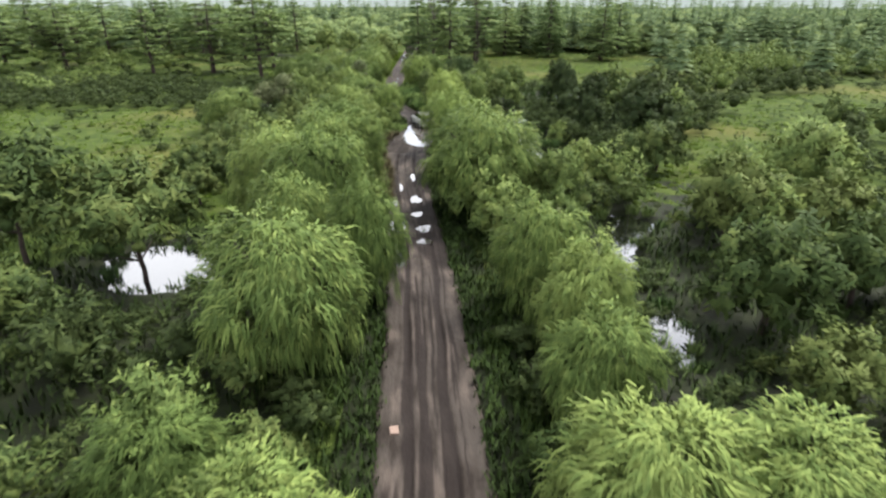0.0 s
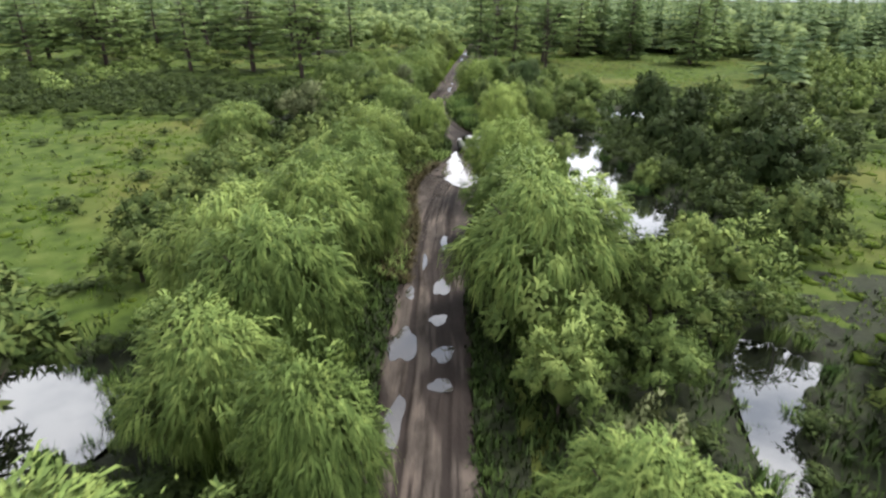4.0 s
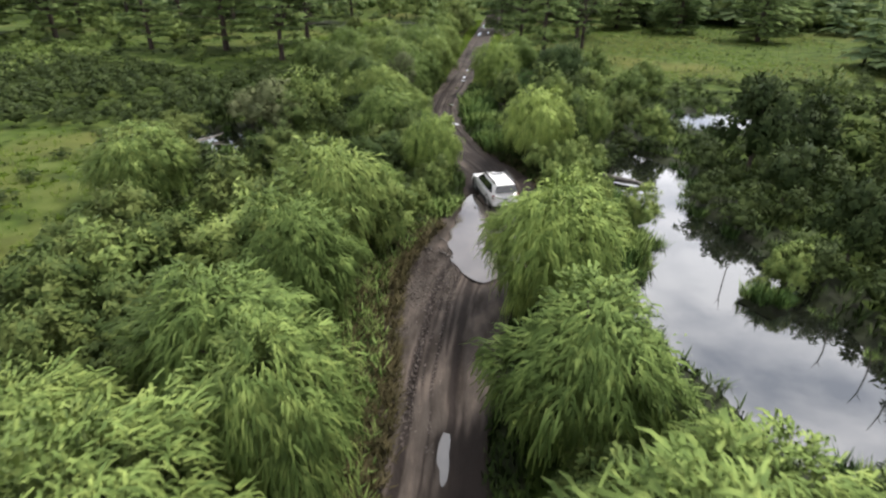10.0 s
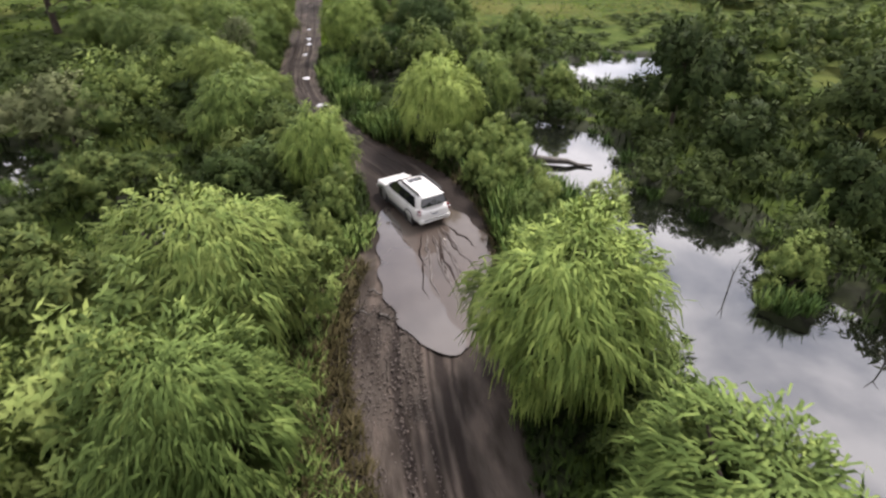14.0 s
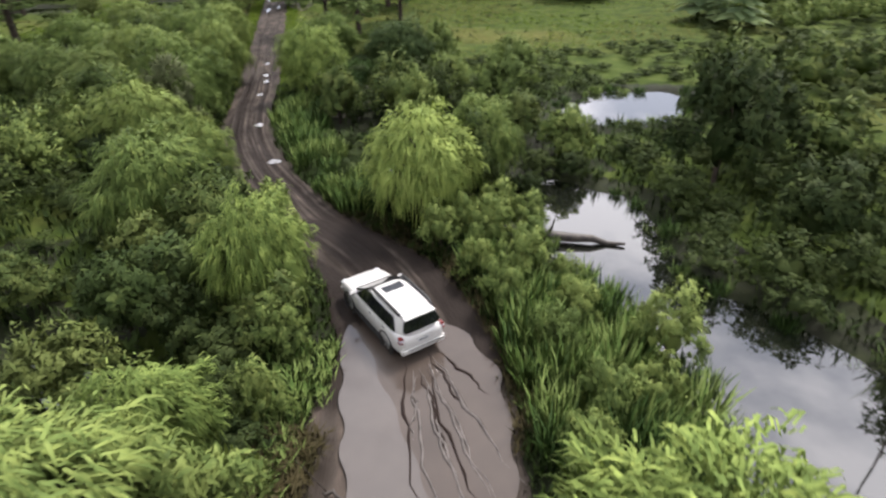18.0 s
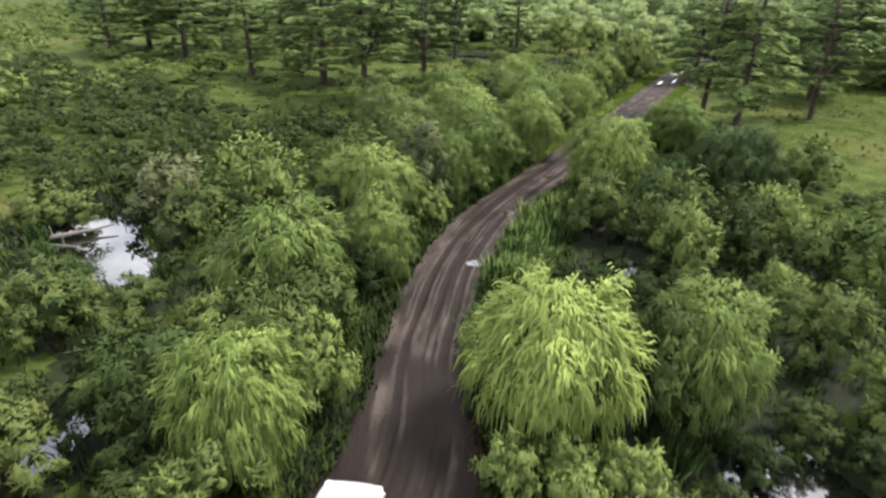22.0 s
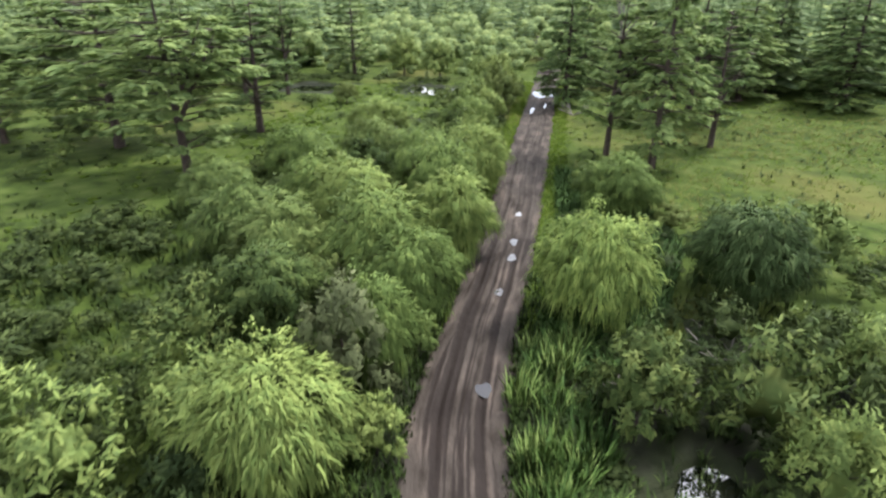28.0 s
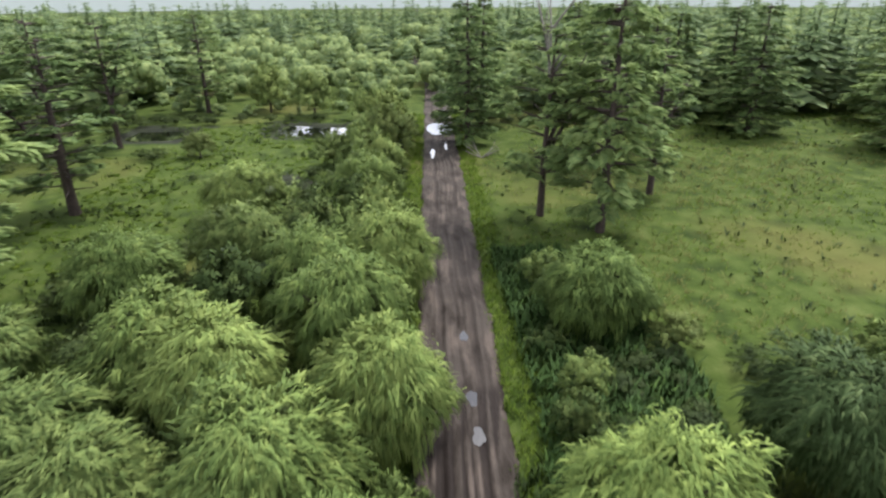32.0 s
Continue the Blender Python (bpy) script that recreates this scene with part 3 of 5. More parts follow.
    "bare": ("conifer_tree", "half-bare conifer with dead upper limbs beside the road", "tree", CH, 3.5),
}
BASE, TURN_RNG = {}, np.random.default_rng(5)
PLANTED = []


def plant(kind, x, y, h, r, turn=None):
    """One plant of a kind at (x, y), h metres high and r metres wide from its middle."""
    name, label, category, ph, pr = KIND[kind]
    n = int(TURN_RNG.integers(len(PROTO[kind])))
    a = TURN_RNG.uniform(0, 360) if turn is None else turn
    m = pose(x, y, ground_z(x, y) - 0.03, 0, 0, a) @ Matrix.Diagonal((r / pr, r / pr, h / ph, 1))
    key = (kind, n)
    if key not in BASE:
        ob = thing(name, label, category, category + "s along the road")
        trunk, crown = PROTO[kind][n]
        if trunk:
            part("trunk", trunk, ob)
        part("crown", crown, ob)
        ob.matrix_basis = m
        BASE[key] = ob
    else:
        src = BASE[key]
        keep = src.matrix_basis.copy()
        src.matrix_basis = Matrix.Identity(4)
        ob = copy_thing(src, m)
        src.matrix_basis = keep
    PLANTED.append((x, y, r))
    return ob


# ---- the plan: road, ponds, meadows ----
ROAD_Y = np.array([-40, 0, 14, 26, 36, 46, 53, 59, 65, 70, 74, 78, 82, 86, 90, 94, 98, 104, 112, 125, 147, 181, 205, 240, 300], float)
ROAD_X = np.array([0.6, 0.0, -0.3, -1.0, -1.9, -3.0, -3.6, -4.1, -3.5, -1.9, -1.7, -3.0, -5.5, -7.2, -8.5, -9.3, -9.6, -9.5, -9.4, -9.4, -9.5, -9.6, -9.6, -12, -25], float)
ROAD_W = np.array([3.8, 3.8, 3.8, 3.8, 3.7, 3.7, 4.4, 6.6, 7.2, 6.2, 5.4, 4.6, 3.5, 3.5, 3.5, 3.5, 3.4, 3.4, 3.5, 3.6, 3.6, 3.6, 3.6, 3.4, 3.0], float)


def smooth_interp(y, xs, fs):
    out = 0
    for d, w in ((-2.4, 0.2), (-1.2, 0.2), (0, 0.2), (1.2, 0.2), (2.4, 0.2)):
        out = out + w * np.interp(np.asarray(y, float) + d, xs, fs)
    return out


def road_x(y):
    return smooth_interp(y, ROAD_Y, ROAD_X)


def road_w(y):
    return smooth_interp(y, ROAD_Y, ROAD_W)


PONDS = {
    "pond_east": [(4.7, 80.2), (4.8, 82.4), (6.0, 83.8), (7.8, 84.0), (9.4, 83.0), (11.8, 80.8), (11.2, 76.5), (10.4, 72.8), (12.0, 69.6), (13.4, 66.4), (13.8, 61.5), (15.0, 57.5), (15.0, 53.5), (12.6, 50.0),
                  (8.8, 51.8), (7.4, 55.8), (5.6, 57.8), (4.8, 60.4), (6.0, 63.5), (7.4, 67.6), (6.6, 71.2), (5.6, 75.5)],
    "pond_middle": [(11.6, 38.2), (11.8, 40.4), (14.2, 40.6), (16.0, 38.8), (13.9, 36.6), (12.5, 33.6), (11.6, 30.0), (10.2, 28.8), (10.9, 33.0)],
    "pond_south": [(11.4, 26.8), (12.6, 24.8), (11.3, 21.2), (10.2, 22.0), (10.6, 24.2)],
    "pond_north": [(14.2, 97.0), (19.0, 100.6), (26.0, 98.6), (22.0, 92.0), (17.0, 91.6), (13.6, 93.6)],
    "pond_west": [(-21.6, 32.6), (-18.0, 35.0), (-14.2, 33.0), (-13.2, 30.2), (-15.2, 28.4), (-19.0, 28.6)],
    "pond_sallow": [(-32.0, 84.0), (-26.6, 85.0), (-22.8, 82.4), (-18.8, 80.2), (-20.6, 78.8), (-25.6, 79.0), (-30.0, 80.4)],
    "pond_bend": [(-2.0, 94.4), (-0.5, 95.2), (0.2, 94.0), (-0.2, 92.2), (-1.4, 92.2)],
    "pond_bend_south": [(-1.7, 88.4), (0.4, 89.2), (1.2, 87.6), (-0.6, 86.7)],
    "pond_hidden": [(-16.2, 75.0), (-13.8, 74.2), (-12.4, 71.0), (-14.6, 71.4)],
    "pond_far": [(-30.0, 169.6), (-25.4, 168.0), (-20.4, 168.4), (-20.2, 163.0), (-24.0, 161.6), (-29.2, 163.0)],
    "pond_far_west": [(-48.6, 167.4), (-42.0, 166.4), (-41.8, 161.0), (-47.6, 161.4)],
    "pond_thicket": [(-25.3, 143.4), (-24.0, 143.8), (-23.6, 141.4), (-25.0, 141.0)],
}
MEADOWS = [
    [(-110, 80), (-38, 83), (-26, 66), (-20, 54), (-15.5, 49), (-15, 42), (-16.5, 37.8), (-24, 37.5), (-33, 42), (-42, 46), (-110, 60)],
    [(-150, 122), (-62, 112), (-38, 106), (-31, 118), (-33, 146), (-60, 162), (-150, 170)],
    [(38, 88), (80, 106), (90, 80), (52, 62)],
    [(14, 40), (16, 48), (20, 53), (24, 60), (33, 70), (39, 80), (48, 74), (37, 57), (27, 45), (19, 39)],
    [(-6.5, 128), (-5.5, 168), (50, 174), (60, 150), (40, 118), (12, 113), (1, 117)],
    [(-44, 122), (-38, 150), (-46, 168), (-21, 172), (-19.5, 160), (-23, 140), (-29, 124)],
]


def inside(x, y, poly):
    x, y = np.asarray(x, float), np.asarray(y, float)
    res = np.zeros(np.broadcast(x, y).shape, bool)
    for (x0, y0), (x1, y1) in zip(poly, poly[1:] + poly[:1]):
        cross = ((y0 > y) != (y1 > y)) & (x < (x1 - x0) * (y - y0) / (y1 - y0 + 1e-12) + x0)
        res ^= cross
    return res


def edge_distance(x, y, poly):
    best = np.full(np.broadcast(x, y).shape, 1e9)
    for (x0, y0), (x1, y1) in zip(poly, poly[1:] + poly[:1]):
        dx, dy = x1 - x0, y1 - y0
        t = np.clip(((x - x0) * dx + (y - y0) * dy) / (dx * dx + dy * dy + 1e-9), 0, 1)
        best = np.minimum(best, np.hypot(x - x0 - t * dx, y - y0 - t * dy))
    return best


def ripple(x, y):
    """A cheap smooth unevenness, about -1 to 1."""
    return (np.sin(x * 0.9 + 1.7 * np.sin(y * 0.37)) + np.sin(y * 1.1 + 1.3 * np.sin(x * 0.53)) + np.sin((x + y) * 2.3) * 0.5) / 2.5


def ground_z(x, y):
    x, y = np.asarray(x, float), np.asarray(y, float)
    z = 0.06 * ripple(x * 0.6, y * 0.6) + 0.05 * ripple(x * 1.7 + 9, y * 1.5)
    off = np.abs(x - road_x(y)) - road_w(y) / 2
    blend = np.clip((off - 0.05) / 0.9, 0, 1)
    z = (z + 0.05) * blend - 0.16 * (1 - blend)
    for poly in PONDS.values():
        xs, ys = [p[0] for p in poly], [p[1] for p in poly]
        near = (x > min(xs) - 3) & (x < max(xs) + 3) & (y > min(ys) - 3) & (y < max(ys) + 3)
        if not np.any(near):
            continue
        d = edge_distance(x, y, poly)
        d = np.where(inside(x, y, poly), -d, d) + 0.45 * ripple(x * 1.6, y * 1.6)
        k = np.clip((0.55 - d) / 0.9, 0, 1)
        z = np.where(near, z * (1 - k) - 0.62 * k, z)
    return float(z) if z.ndim == 0 else z


def axis_steps(low, high, step, far, grow=1.25):
    core = list(np.arange(low, high + 1e-6, step))
    s, v, right = step, high, []
    while v < far:
        s *= grow
        v += s
        right.append(v)
    s, v, left = step, low, []
    while v > -far:
        s *= grow
        v -= s
        left.append(v)
    return np.array(left[::-1] + core + right)


gx, gy = axis_steps(-33, 27, 0.5, 2500), axis_steps(-4, 170, 0.5, 3500)
XX, YY = np.meshgrid(gx, gy)
ZZ = ground_z(XX, YY)
nx, ny = len(gx), len(gy)
idx = np.arange(nx * ny).reshape(ny, nx)
quads = np.stack([idx[:-1, :-1], idx[:-1, 1:], idx[1:, 1:], idx[1:, :-1]], -1).reshape(-1, 4)
cx, cy = (XX[:-1, :-1] + XX[1:, 1:]) / 2, (YY[:-1, :-1] + YY[1:, 1:]) / 2
# verge strip: roadside shade painted in as dark peat; pond banks are wet peat
wet = np.abs(cx - road_x(cy)) - road_w(cy) / 2 < np.where(cy < 105, 1.6, -0.6) + 0.8 * ripple(cx * 1.3, cy * 0.9)
for poly in PONDS.values():
    wet |= inside(cx, cy, poly) | (edge_distance(cx, cy, poly) < 2.2 + 1.3 * ripple(cx, cy))
# three dim hollows: thicket shade painted onto the ground in peat colour
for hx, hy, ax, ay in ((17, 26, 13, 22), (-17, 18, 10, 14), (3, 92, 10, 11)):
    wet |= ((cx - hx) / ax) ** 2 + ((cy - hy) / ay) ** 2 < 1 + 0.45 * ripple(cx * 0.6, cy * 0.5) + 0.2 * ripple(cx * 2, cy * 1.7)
ground = new("ground", mesh_from("ground", np.stack([XX, YY, ZZ], -1).reshape(-1, 3), quads, [M_GROUND, M_PEAT_SHADE], wet.reshape(-1).astype(int), smooth=True))
tagged(ground, "uneven grassy marsh ground with yellowish patches", "ground", kind="structure")

# hollows and ruts that hold rain: x, y, half width, half length, turn
PUDDLES = [(-2.75, 32.8, 0.36, 1.5, 4), (-3.35, 38.0, 0.66, 1.45, 3), (-1.2, 35.2, 0.5, 0.5, 0), (-1.95, 40.4, 0.42, 0.55, 0), (-2.2, 43.8, 0.46, 0.9, 4), (-1.35, 37.5, 0.48, 0.7, 0),
           (-3.85, 43.0, 0.26, 0.7, 6), (-2.75, 50.0, 0.22, 1.1, 5), (-3.6, 47.0, 0.15, 1.0, 5),
           (-7.4, 90.3, 0.42, 0.36, 20), (-8.75, 97.7, 0.36, 0.42, 0), (-9.1, 105.8, 0.26, 0.36, 0), (-8.9, 112.4, 0.24, 0.5, 0), (-8.8, 110.1, 0.26, 0.5, 0), (-9.0, 117.2, 0.2, 0.45, 0),
           (-9.6, 165.8, 1.6, 3.4, 0), (-10.4, 153.4, 0.26, 1.9, 0), (-8.9, 156.4, 0.14, 1.6, 0), (-9.3, 177.0, 1.2, 2.0, 0)]

# the road: a rutted strip that lies in the ground
ry = np.arange(-40, 300, 0.2)
across = np.linspace(-1, 1, 61)
rx0, rw0 = road_x(ry), road_w(ry)
slope = np.gradient(rx0, ry)
U = np.broadcast_to(across, (len(ry), 61))
jag = np.random.default_rng(3).normal(0, 1, (2, len(ry)))
jag = np.stack([np.convolve(j, np.ones(9) / 9, "same") for j in jag])
edge = 1 + 0.10 * np.where(U < 0, jag[0][:, None], jag[1][:, None]) + 0.03 * np.sin(ry * 0.71)[:, None]
half = (rw0 / 2 + 0.25)[:, None] * edge
off = U * half
RX = rx0[:, None] + off / np.sqrt(1 + slope ** 2)[:, None]
RY = ry[:, None] - off * (slope / np.sqrt(1 + slope ** 2))[:, None]
wander = 0.12 * np.sin(ry * 0.23)[:, None] + 0.05 * np.sin(ry * 0.9)[:, None]
rut = np.zeros_like(RX)
for c, w, dp in ((-0.80, 0.20, 0.11), (0.82, 0.20, 0.11), (-0.42, 0.10, 0.06), (1.22, 0.10, 0.06), (0.40, 0.10, 0.055), (-1.20, 0.09, 0.045), (0.02, 0.07, 0.045)):
    rut -= dp * np.exp(-((off - c - wander) / w) ** 2)
    rut += dp * 0.45 * (np.exp(-((off - c - wander - 1.7 * w) / (w * 0.7)) ** 2) + np.exp(-((off - c - wander + 1.7 * w) / (w * 0.7)) ** 2))
calm = np.clip(1 - np.abs(ry - 67) / 9, 0, 1)[:, None]
RZ = 0.02 + rut * (0.6 + 0.4 * np.sin(ry * 0.6)[:, None]) * (1 - 0.75 * calm) + 0.02 * ripple(RX * 3, RY * 2.2) + 0.01 * ripple(RX * 9, RY * 7) - 0.11 * np.clip(calm * 2.2, 0, 1)
RZ -= 0.22 * np.clip((np.abs(U) - 0.86) / 0.14, 0, 1) ** 2
for px, py, wide, long, turn in PUDDLES:
    c, sn = math.cos(radians(turn)), math.sin(radians(turn))
    du, dv = (RX - px) * c + (RY - py) * sn, (RY - py) * c - (RX - px) * sn
    RZ = np.where((du / (wide + 0.12)) ** 2 + (dv / (long + 0.25)) ** 2 < 1, np.minimum(RZ, 0.0), RZ)
nr = len(ry)
idx = np.arange(nr * 61).reshape(nr, 61)
quads = np.stack([idx[:-1, :-1], idx[:-1, 1:], idx[1:, 1:], idx[1:, :-1]], -1).reshape(-1, 4)
# right half: wet mud with the big willow's shade painted in
soaked_shade = (RY > 31) & (RY < 51) & (off > 0.1 + 0.9 * ripple(RX * 0.8, RY * 0.5) + np.clip(np.abs(RY - 44) - 8, 0, 9) * 0.35) & (ripple(RX * 2.3, RY * 0.9) > -0.55)
soaked_shade |= (RY > 69) & (RY < 82) & (ripple(off * 3.1, RY * 0.5) > -0.45)
soaked_shade |= (((RY > 84) & (RY < 113)) | (RY < 30)) & (np.abs(off - 0.15) < 1.25 + 0.3 * np.sin(RY * 0.4)) & (ripple(off * 9.5 + 2, RY * 0.14 + off) > 0.12)
damp_shade = (soaked_shade | (RY < 113) & (rut + 0.030 * ripple(RX * 2.1, RY * 0.45) < -0.016)).astype(float)
damp_shade = np.maximum(damp_shade, 0.45 * ((RY >= 113) & (rut + 0.030 * ripple(RX * 2.1, RY * 0.45) < -0.02)))
for _ in range(3):
    damp_shade = (np.roll(damp_shade, 1, 0) + 2 * damp_shade + np.roll(damp_shade, -1, 0)) / 4
road = new("road", mesh_from("road", np.stack([RX, RY, RZ], -1).reshape(-1, 3), quads, [M_MUD], smooth=True))
road.data.attributes.new("damp_shade", "FLOAT", "POINT").data.foreach_set("value", damp_shade.astype(np.float32).ravel())
way = road.data.uv_layers.new(name="way")
corner = np.zeros(len(road.data.loops), np.int32)
road.data.loops.foreach_get("vertex_index", corner)
along = np.broadcast_to(np.cumsum(np.hypot(np.gradient(ry), np.gradient(rx0)))[:, None], RX.shape)
way.data.foreach_set("uv", np.stack([off.reshape(-1), along.reshape(-1)], 1)[corner].astype(np.float32).ravel())
tagged(road, "muddy brown dirt road with dark wheel ruts", "road", kind="structure")


def sheet(name, ring, z, mat, label, category="water"):
    """A level sheet of water with a rounded, uneven edge."""
    pts = np.asarray(ring, float)
    for _ in range(2):
        nxt = np.roll(pts, -1, 0)
        pts = np.stack([pts * 0.75 + nxt * 0.25, pts * 0.25 + nxt * 0.75], 1).reshape(-1, 2)
    bm = bmesh.new()
    bm.faces.new([bm.verts.new((x, y, z)) for x, y in pts])
    bmesh.ops.triangulate(bm, faces=bm.faces[:])
    me = bpy.data.meshes.new(name)
    bm.to_mesh(me)
    bm.free()
    me.materials.append(mat)
    ob = new(name, me)
    if ob.data.polygons[0].normal.z < 0:
        ob.data.flip_normals()
    return tagged(ob, label, category, kind="structure")


for pname, ring in PONDS.items():
    c = np.mean(ring, 0)
    grown = [tuple(c + (np.array(p) - c) * (1 + 0.5 / (np.linalg.norm(np.array(p) - c) + 1e-6))) for p in ring]
    sheet("water_" + pname, grown, -0.17, M_POND, "still dark pond water mirroring a cloudy sky")


def puddle(x, y, rx, ry_, turn=0.0):
    rng = np.random.default_rng(int(abs(x * 131 + y * 17)))
    a = np.linspace(0, 2 * math.pi, 28, endpoint=False)
    r = 1 + (0.5 if rx > 1 else 1.0) * sum(w * np.sin(k * a + rng.uniform(0, 6.3)) for k, w in ((2, 0.07), (3, 0.13), (5, 0.08), (7, 0.04)))
    px, py = rx * r * np.cos(a), ry_ * r * np.sin(a)
    c, s = math.cos(radians(turn)), math.sin(radians(turn))
    ob = sheet("puddle", [(x + c * u - s * v, y + s * u + c * v) for u, v in zip(px, py)], 0.012, M_PUDDLE, "small rain puddle on the mud road", "puddle")
    ob["kind"], ob["group"] = "", "puddles on the road"
    return ob


for row in PUDDLES:
    puddle(*row)
west = [(-2.6, 61.4), (-3.5, 62.2), (-3.8, 62.9), (-4.4, 63.6), (-4.2, 64.4), (-4.8, 65.3), (-4.6, 66.2), (-4.9, 67.2), (-4.5, 68.0), (-4.8, 69.2), (-4.4, 70.2), (-4.6, 71.2), (-4.2, 73.0)]
line = [(-2.0, 61.5), (-1.7, 62.4), (-2.3, 63.5), (-2.2, 64.4), (-2.7, 65.4), (-2.6, 66.4), (-3.0, 67.4), (-2.9, 68.6), (-3.4, 69.8), (-3.3, 71.0), (-3.7, 72.2), (-3.7, 73.2)]
east = [(-1.2, 62.6), (-0.5, 63.4), (-0.5, 64.3), (0.1, 65.2), (0.0, 66.2), (0.6, 67.2), (0.4, 68.4), (0.9, 69.4), (0.2, 70.6), (0.3, 71.6), (-0.9, 72.6), (-1.6, 73.6)]
sheet("road_pool", line + east[::-1], 0.004, M_MUDWATER, "shallow pool of churned brown water across the road")
sheet("clear_pool", west + line[::-1], 0.004, M_CLEARPOOL, "calm edge of the road's pool mirroring the sky")

pool = bpy.data.objects["road_pool"]
rip = np.random.default_rng(12)
for k in range(13):
    spread, ln, bend = -1.5 + 0.24 * k + rip.uniform(-0.12, 0.12), rip.uniform(2.2, 6.8), rip.uniform(-0.8, 0.8)
    first = rip.uniform(0, 1.2)
    pts, wide = [], []
    for f in np.linspace(0, 1, 14):
        y = 70.9 - first - ln * f
        x = -1.75 + spread * (0.40 + 0.75 * f) + 0.35 * bend * math.sin(f * 3.0) + 0.07 * math.sin(f * 15 + k) + 0.05 * math.sin(f * 31 + 2 * k) + 0.10 * (70.9 - y)
        pts.append((x, y, -0.012))
        wide.append(0.012 + (0.03 + 0.03 * rip.uniform()) * math.sin(math.pi * min(1, f * 1.05 + 0.03)))
    part("ripple", tube_mesh(pts, wide, M_RIPPLE if k % 3 else M_RUT), pool)

# ---- trees beside the road ----
for row in ((-4.2, 9.2, 6.2, 2.4), (-7.8, 12.0, 5.2, 2.0), (-6.8, 21.7, 7.3, 3.6), (-3.9, 27.4, 7.2, 2.0), (-8.8, 31.0, 6.2, 2.7), (-8.4, 36.0, 8.0, 3.3), (-11.8, 38.6, 7.2, 3.0), (-9.0, 42.8, 7.6, 3.1),
            (-7.4, 47.5, 7.0, 2.6), (-10.4, 50.8, 6.8, 3.2), (-10.4, 57.0, 6.2, 2.7), (-13.6, 46.0, 5.6, 2.6), (-10.7, 63.4, 6.8, 3.2)):
    plant("willow", *row)
for row in ((5.8, 10.8, 6.2, 2.8), (5.8, 17.4, 5.2, 2.2), (6.2, 21.8, 6.0, 2.2), (4.9, 26.0, 6.8, 2.4), (2.8, 41.4, 8.4, 4.0), (2.0, 51.6, 6.3, 3.2), (5.0, 46.0, 6.0, 2.9)):
    plant("willow", *row)
for row in ((0.8, 59.6, 7.0, 2.9), (0.3, 80.8, 6.3, 2.5), (-4.4, 103.8, 6.2, 2.6), (-7.2, 74.6, 5.4, 1.9), (-9.6, 67.2, 4.4, 1.9)):
    plant("yellow", *row)
for row in ((-12.3, 81.8, 5.6, 2.7), (-14.7, 91.7, 5.4, 2.6), (-12.2, 109.6, 5.8, 2.5), (-15.8, 105.4, 5.8, 2.9), (-14.4, 114.4, 6.2, 2.9), (-18.8, 110.6, 5.4, 2.9), (-12.9, 121.5, 5.6, 2.5), (-12.9, 102.6, 5.0, 2.3), (-10.7, 86.4, 4.3, 1.7),
            (-16.6, 119.0, 5.6, 2.7), (-15.6, 134.0, 5.4, 2.6), (-25.0, 68.4, 5.6, 3.2), (10.0, 11.6, 5.2, 2.8), (-2.2, 117.8, 4.8, 2.7), (-13.4, 97.8, 5.0, 2.0), (-26.5, 119.8, 5.0, 2.9), (-22.4, 113.4, 5.0, 2.8), (-24.8, 133.6, 5.0, 2.8)):
    plant("willow", *row)
for row in ((-24.4, 107.4, 4.9, 2.9), (-20.8, 105.2, 4.7, 2.6), (-29.6, 113.0, 4.4, 2.6), (-21.6, 124.4, 4.8, 2.6), (-19.2, 100.0, 4.4, 2.4)):
    plant("deepwillow", *row)
plant("darkwillow", 3.2, 107.4, 5.8, 2.9)
plant("lightshrub", -4.2, 112.4, 2.2, 1.4)
plant("shrub", 0.9, 115.4, 2.2, 1.5)
plant("lightshrub", -4.4, 122.0, 2.8, 1.5)
plant("shrub", -0.6, 122.0, 2.4, 1.5)
plant("shrub", -5.0, 109.6, 2.4, 1.5)
plant("tree", 7.4, 110.6, 4.6, 2.6)
plant("tree", 2.2, 93.6, 4.6, 1.9)
plant("tree", 5.8, 99.2, 4.2, 2.2)
plant("mid", -2.9, 96.6, 4.8, 2.3)
plant("lightshrub", 6.4, 93.0, 2.8, 1.6)
plant("tree", 10.2, 86.4, 3.6, 2.0)
plant("mid", 3.1, 82.6, 5.0, 1.9)
plant("tree", 8.4, 40.6, 5.2, 2.5)
plant("tree", 8.0, 35.6, 3.8, 1.9)
plant("tree", 11.2, 44.6, 5.0, 2.4)
plant("tree", 9.5, 97.5, 4.8, 2.4)
plant("mid", 8.0, 89.5, 3.8, 2.2)
plant("tree", 12.5, 103.5, 4.4, 2.6)
plant("tree", -6.6, 77.2, 4.4, 1.6)
plant("willow", 4.1, 84.2, 5.2, 2.1)
for row in ((-2.6, 90.4, 1.4, 1.2), (-0.9, 90.4, 1.5, 1.3), (1.0, 90.6, 1.7, 1.3), (2.4, 91.6, 1.8, 1.4), (1.4, 93.6, 1.6, 1.2), (-1.4, 97.0, 1.5, 1.3), (0.6, 97.4, 1.7, 1.3), (1.8, 95.6, 1.7, 1.3), (-3.2, 97.9, 1.4, 1.1), (0.9, 99.6, 1.9, 1.4), (-1.0, 99.6, 1.6, 1.3), (2.8, 88.8, 1.7, 1.3),
            (6.4, 82.6, 1.9, 1.3), (7.8, 84.6, 1.8, 1.4), (5.6, 80.6, 1.6, 1.1), (9.6, 84.0, 1.6, 1.3)):
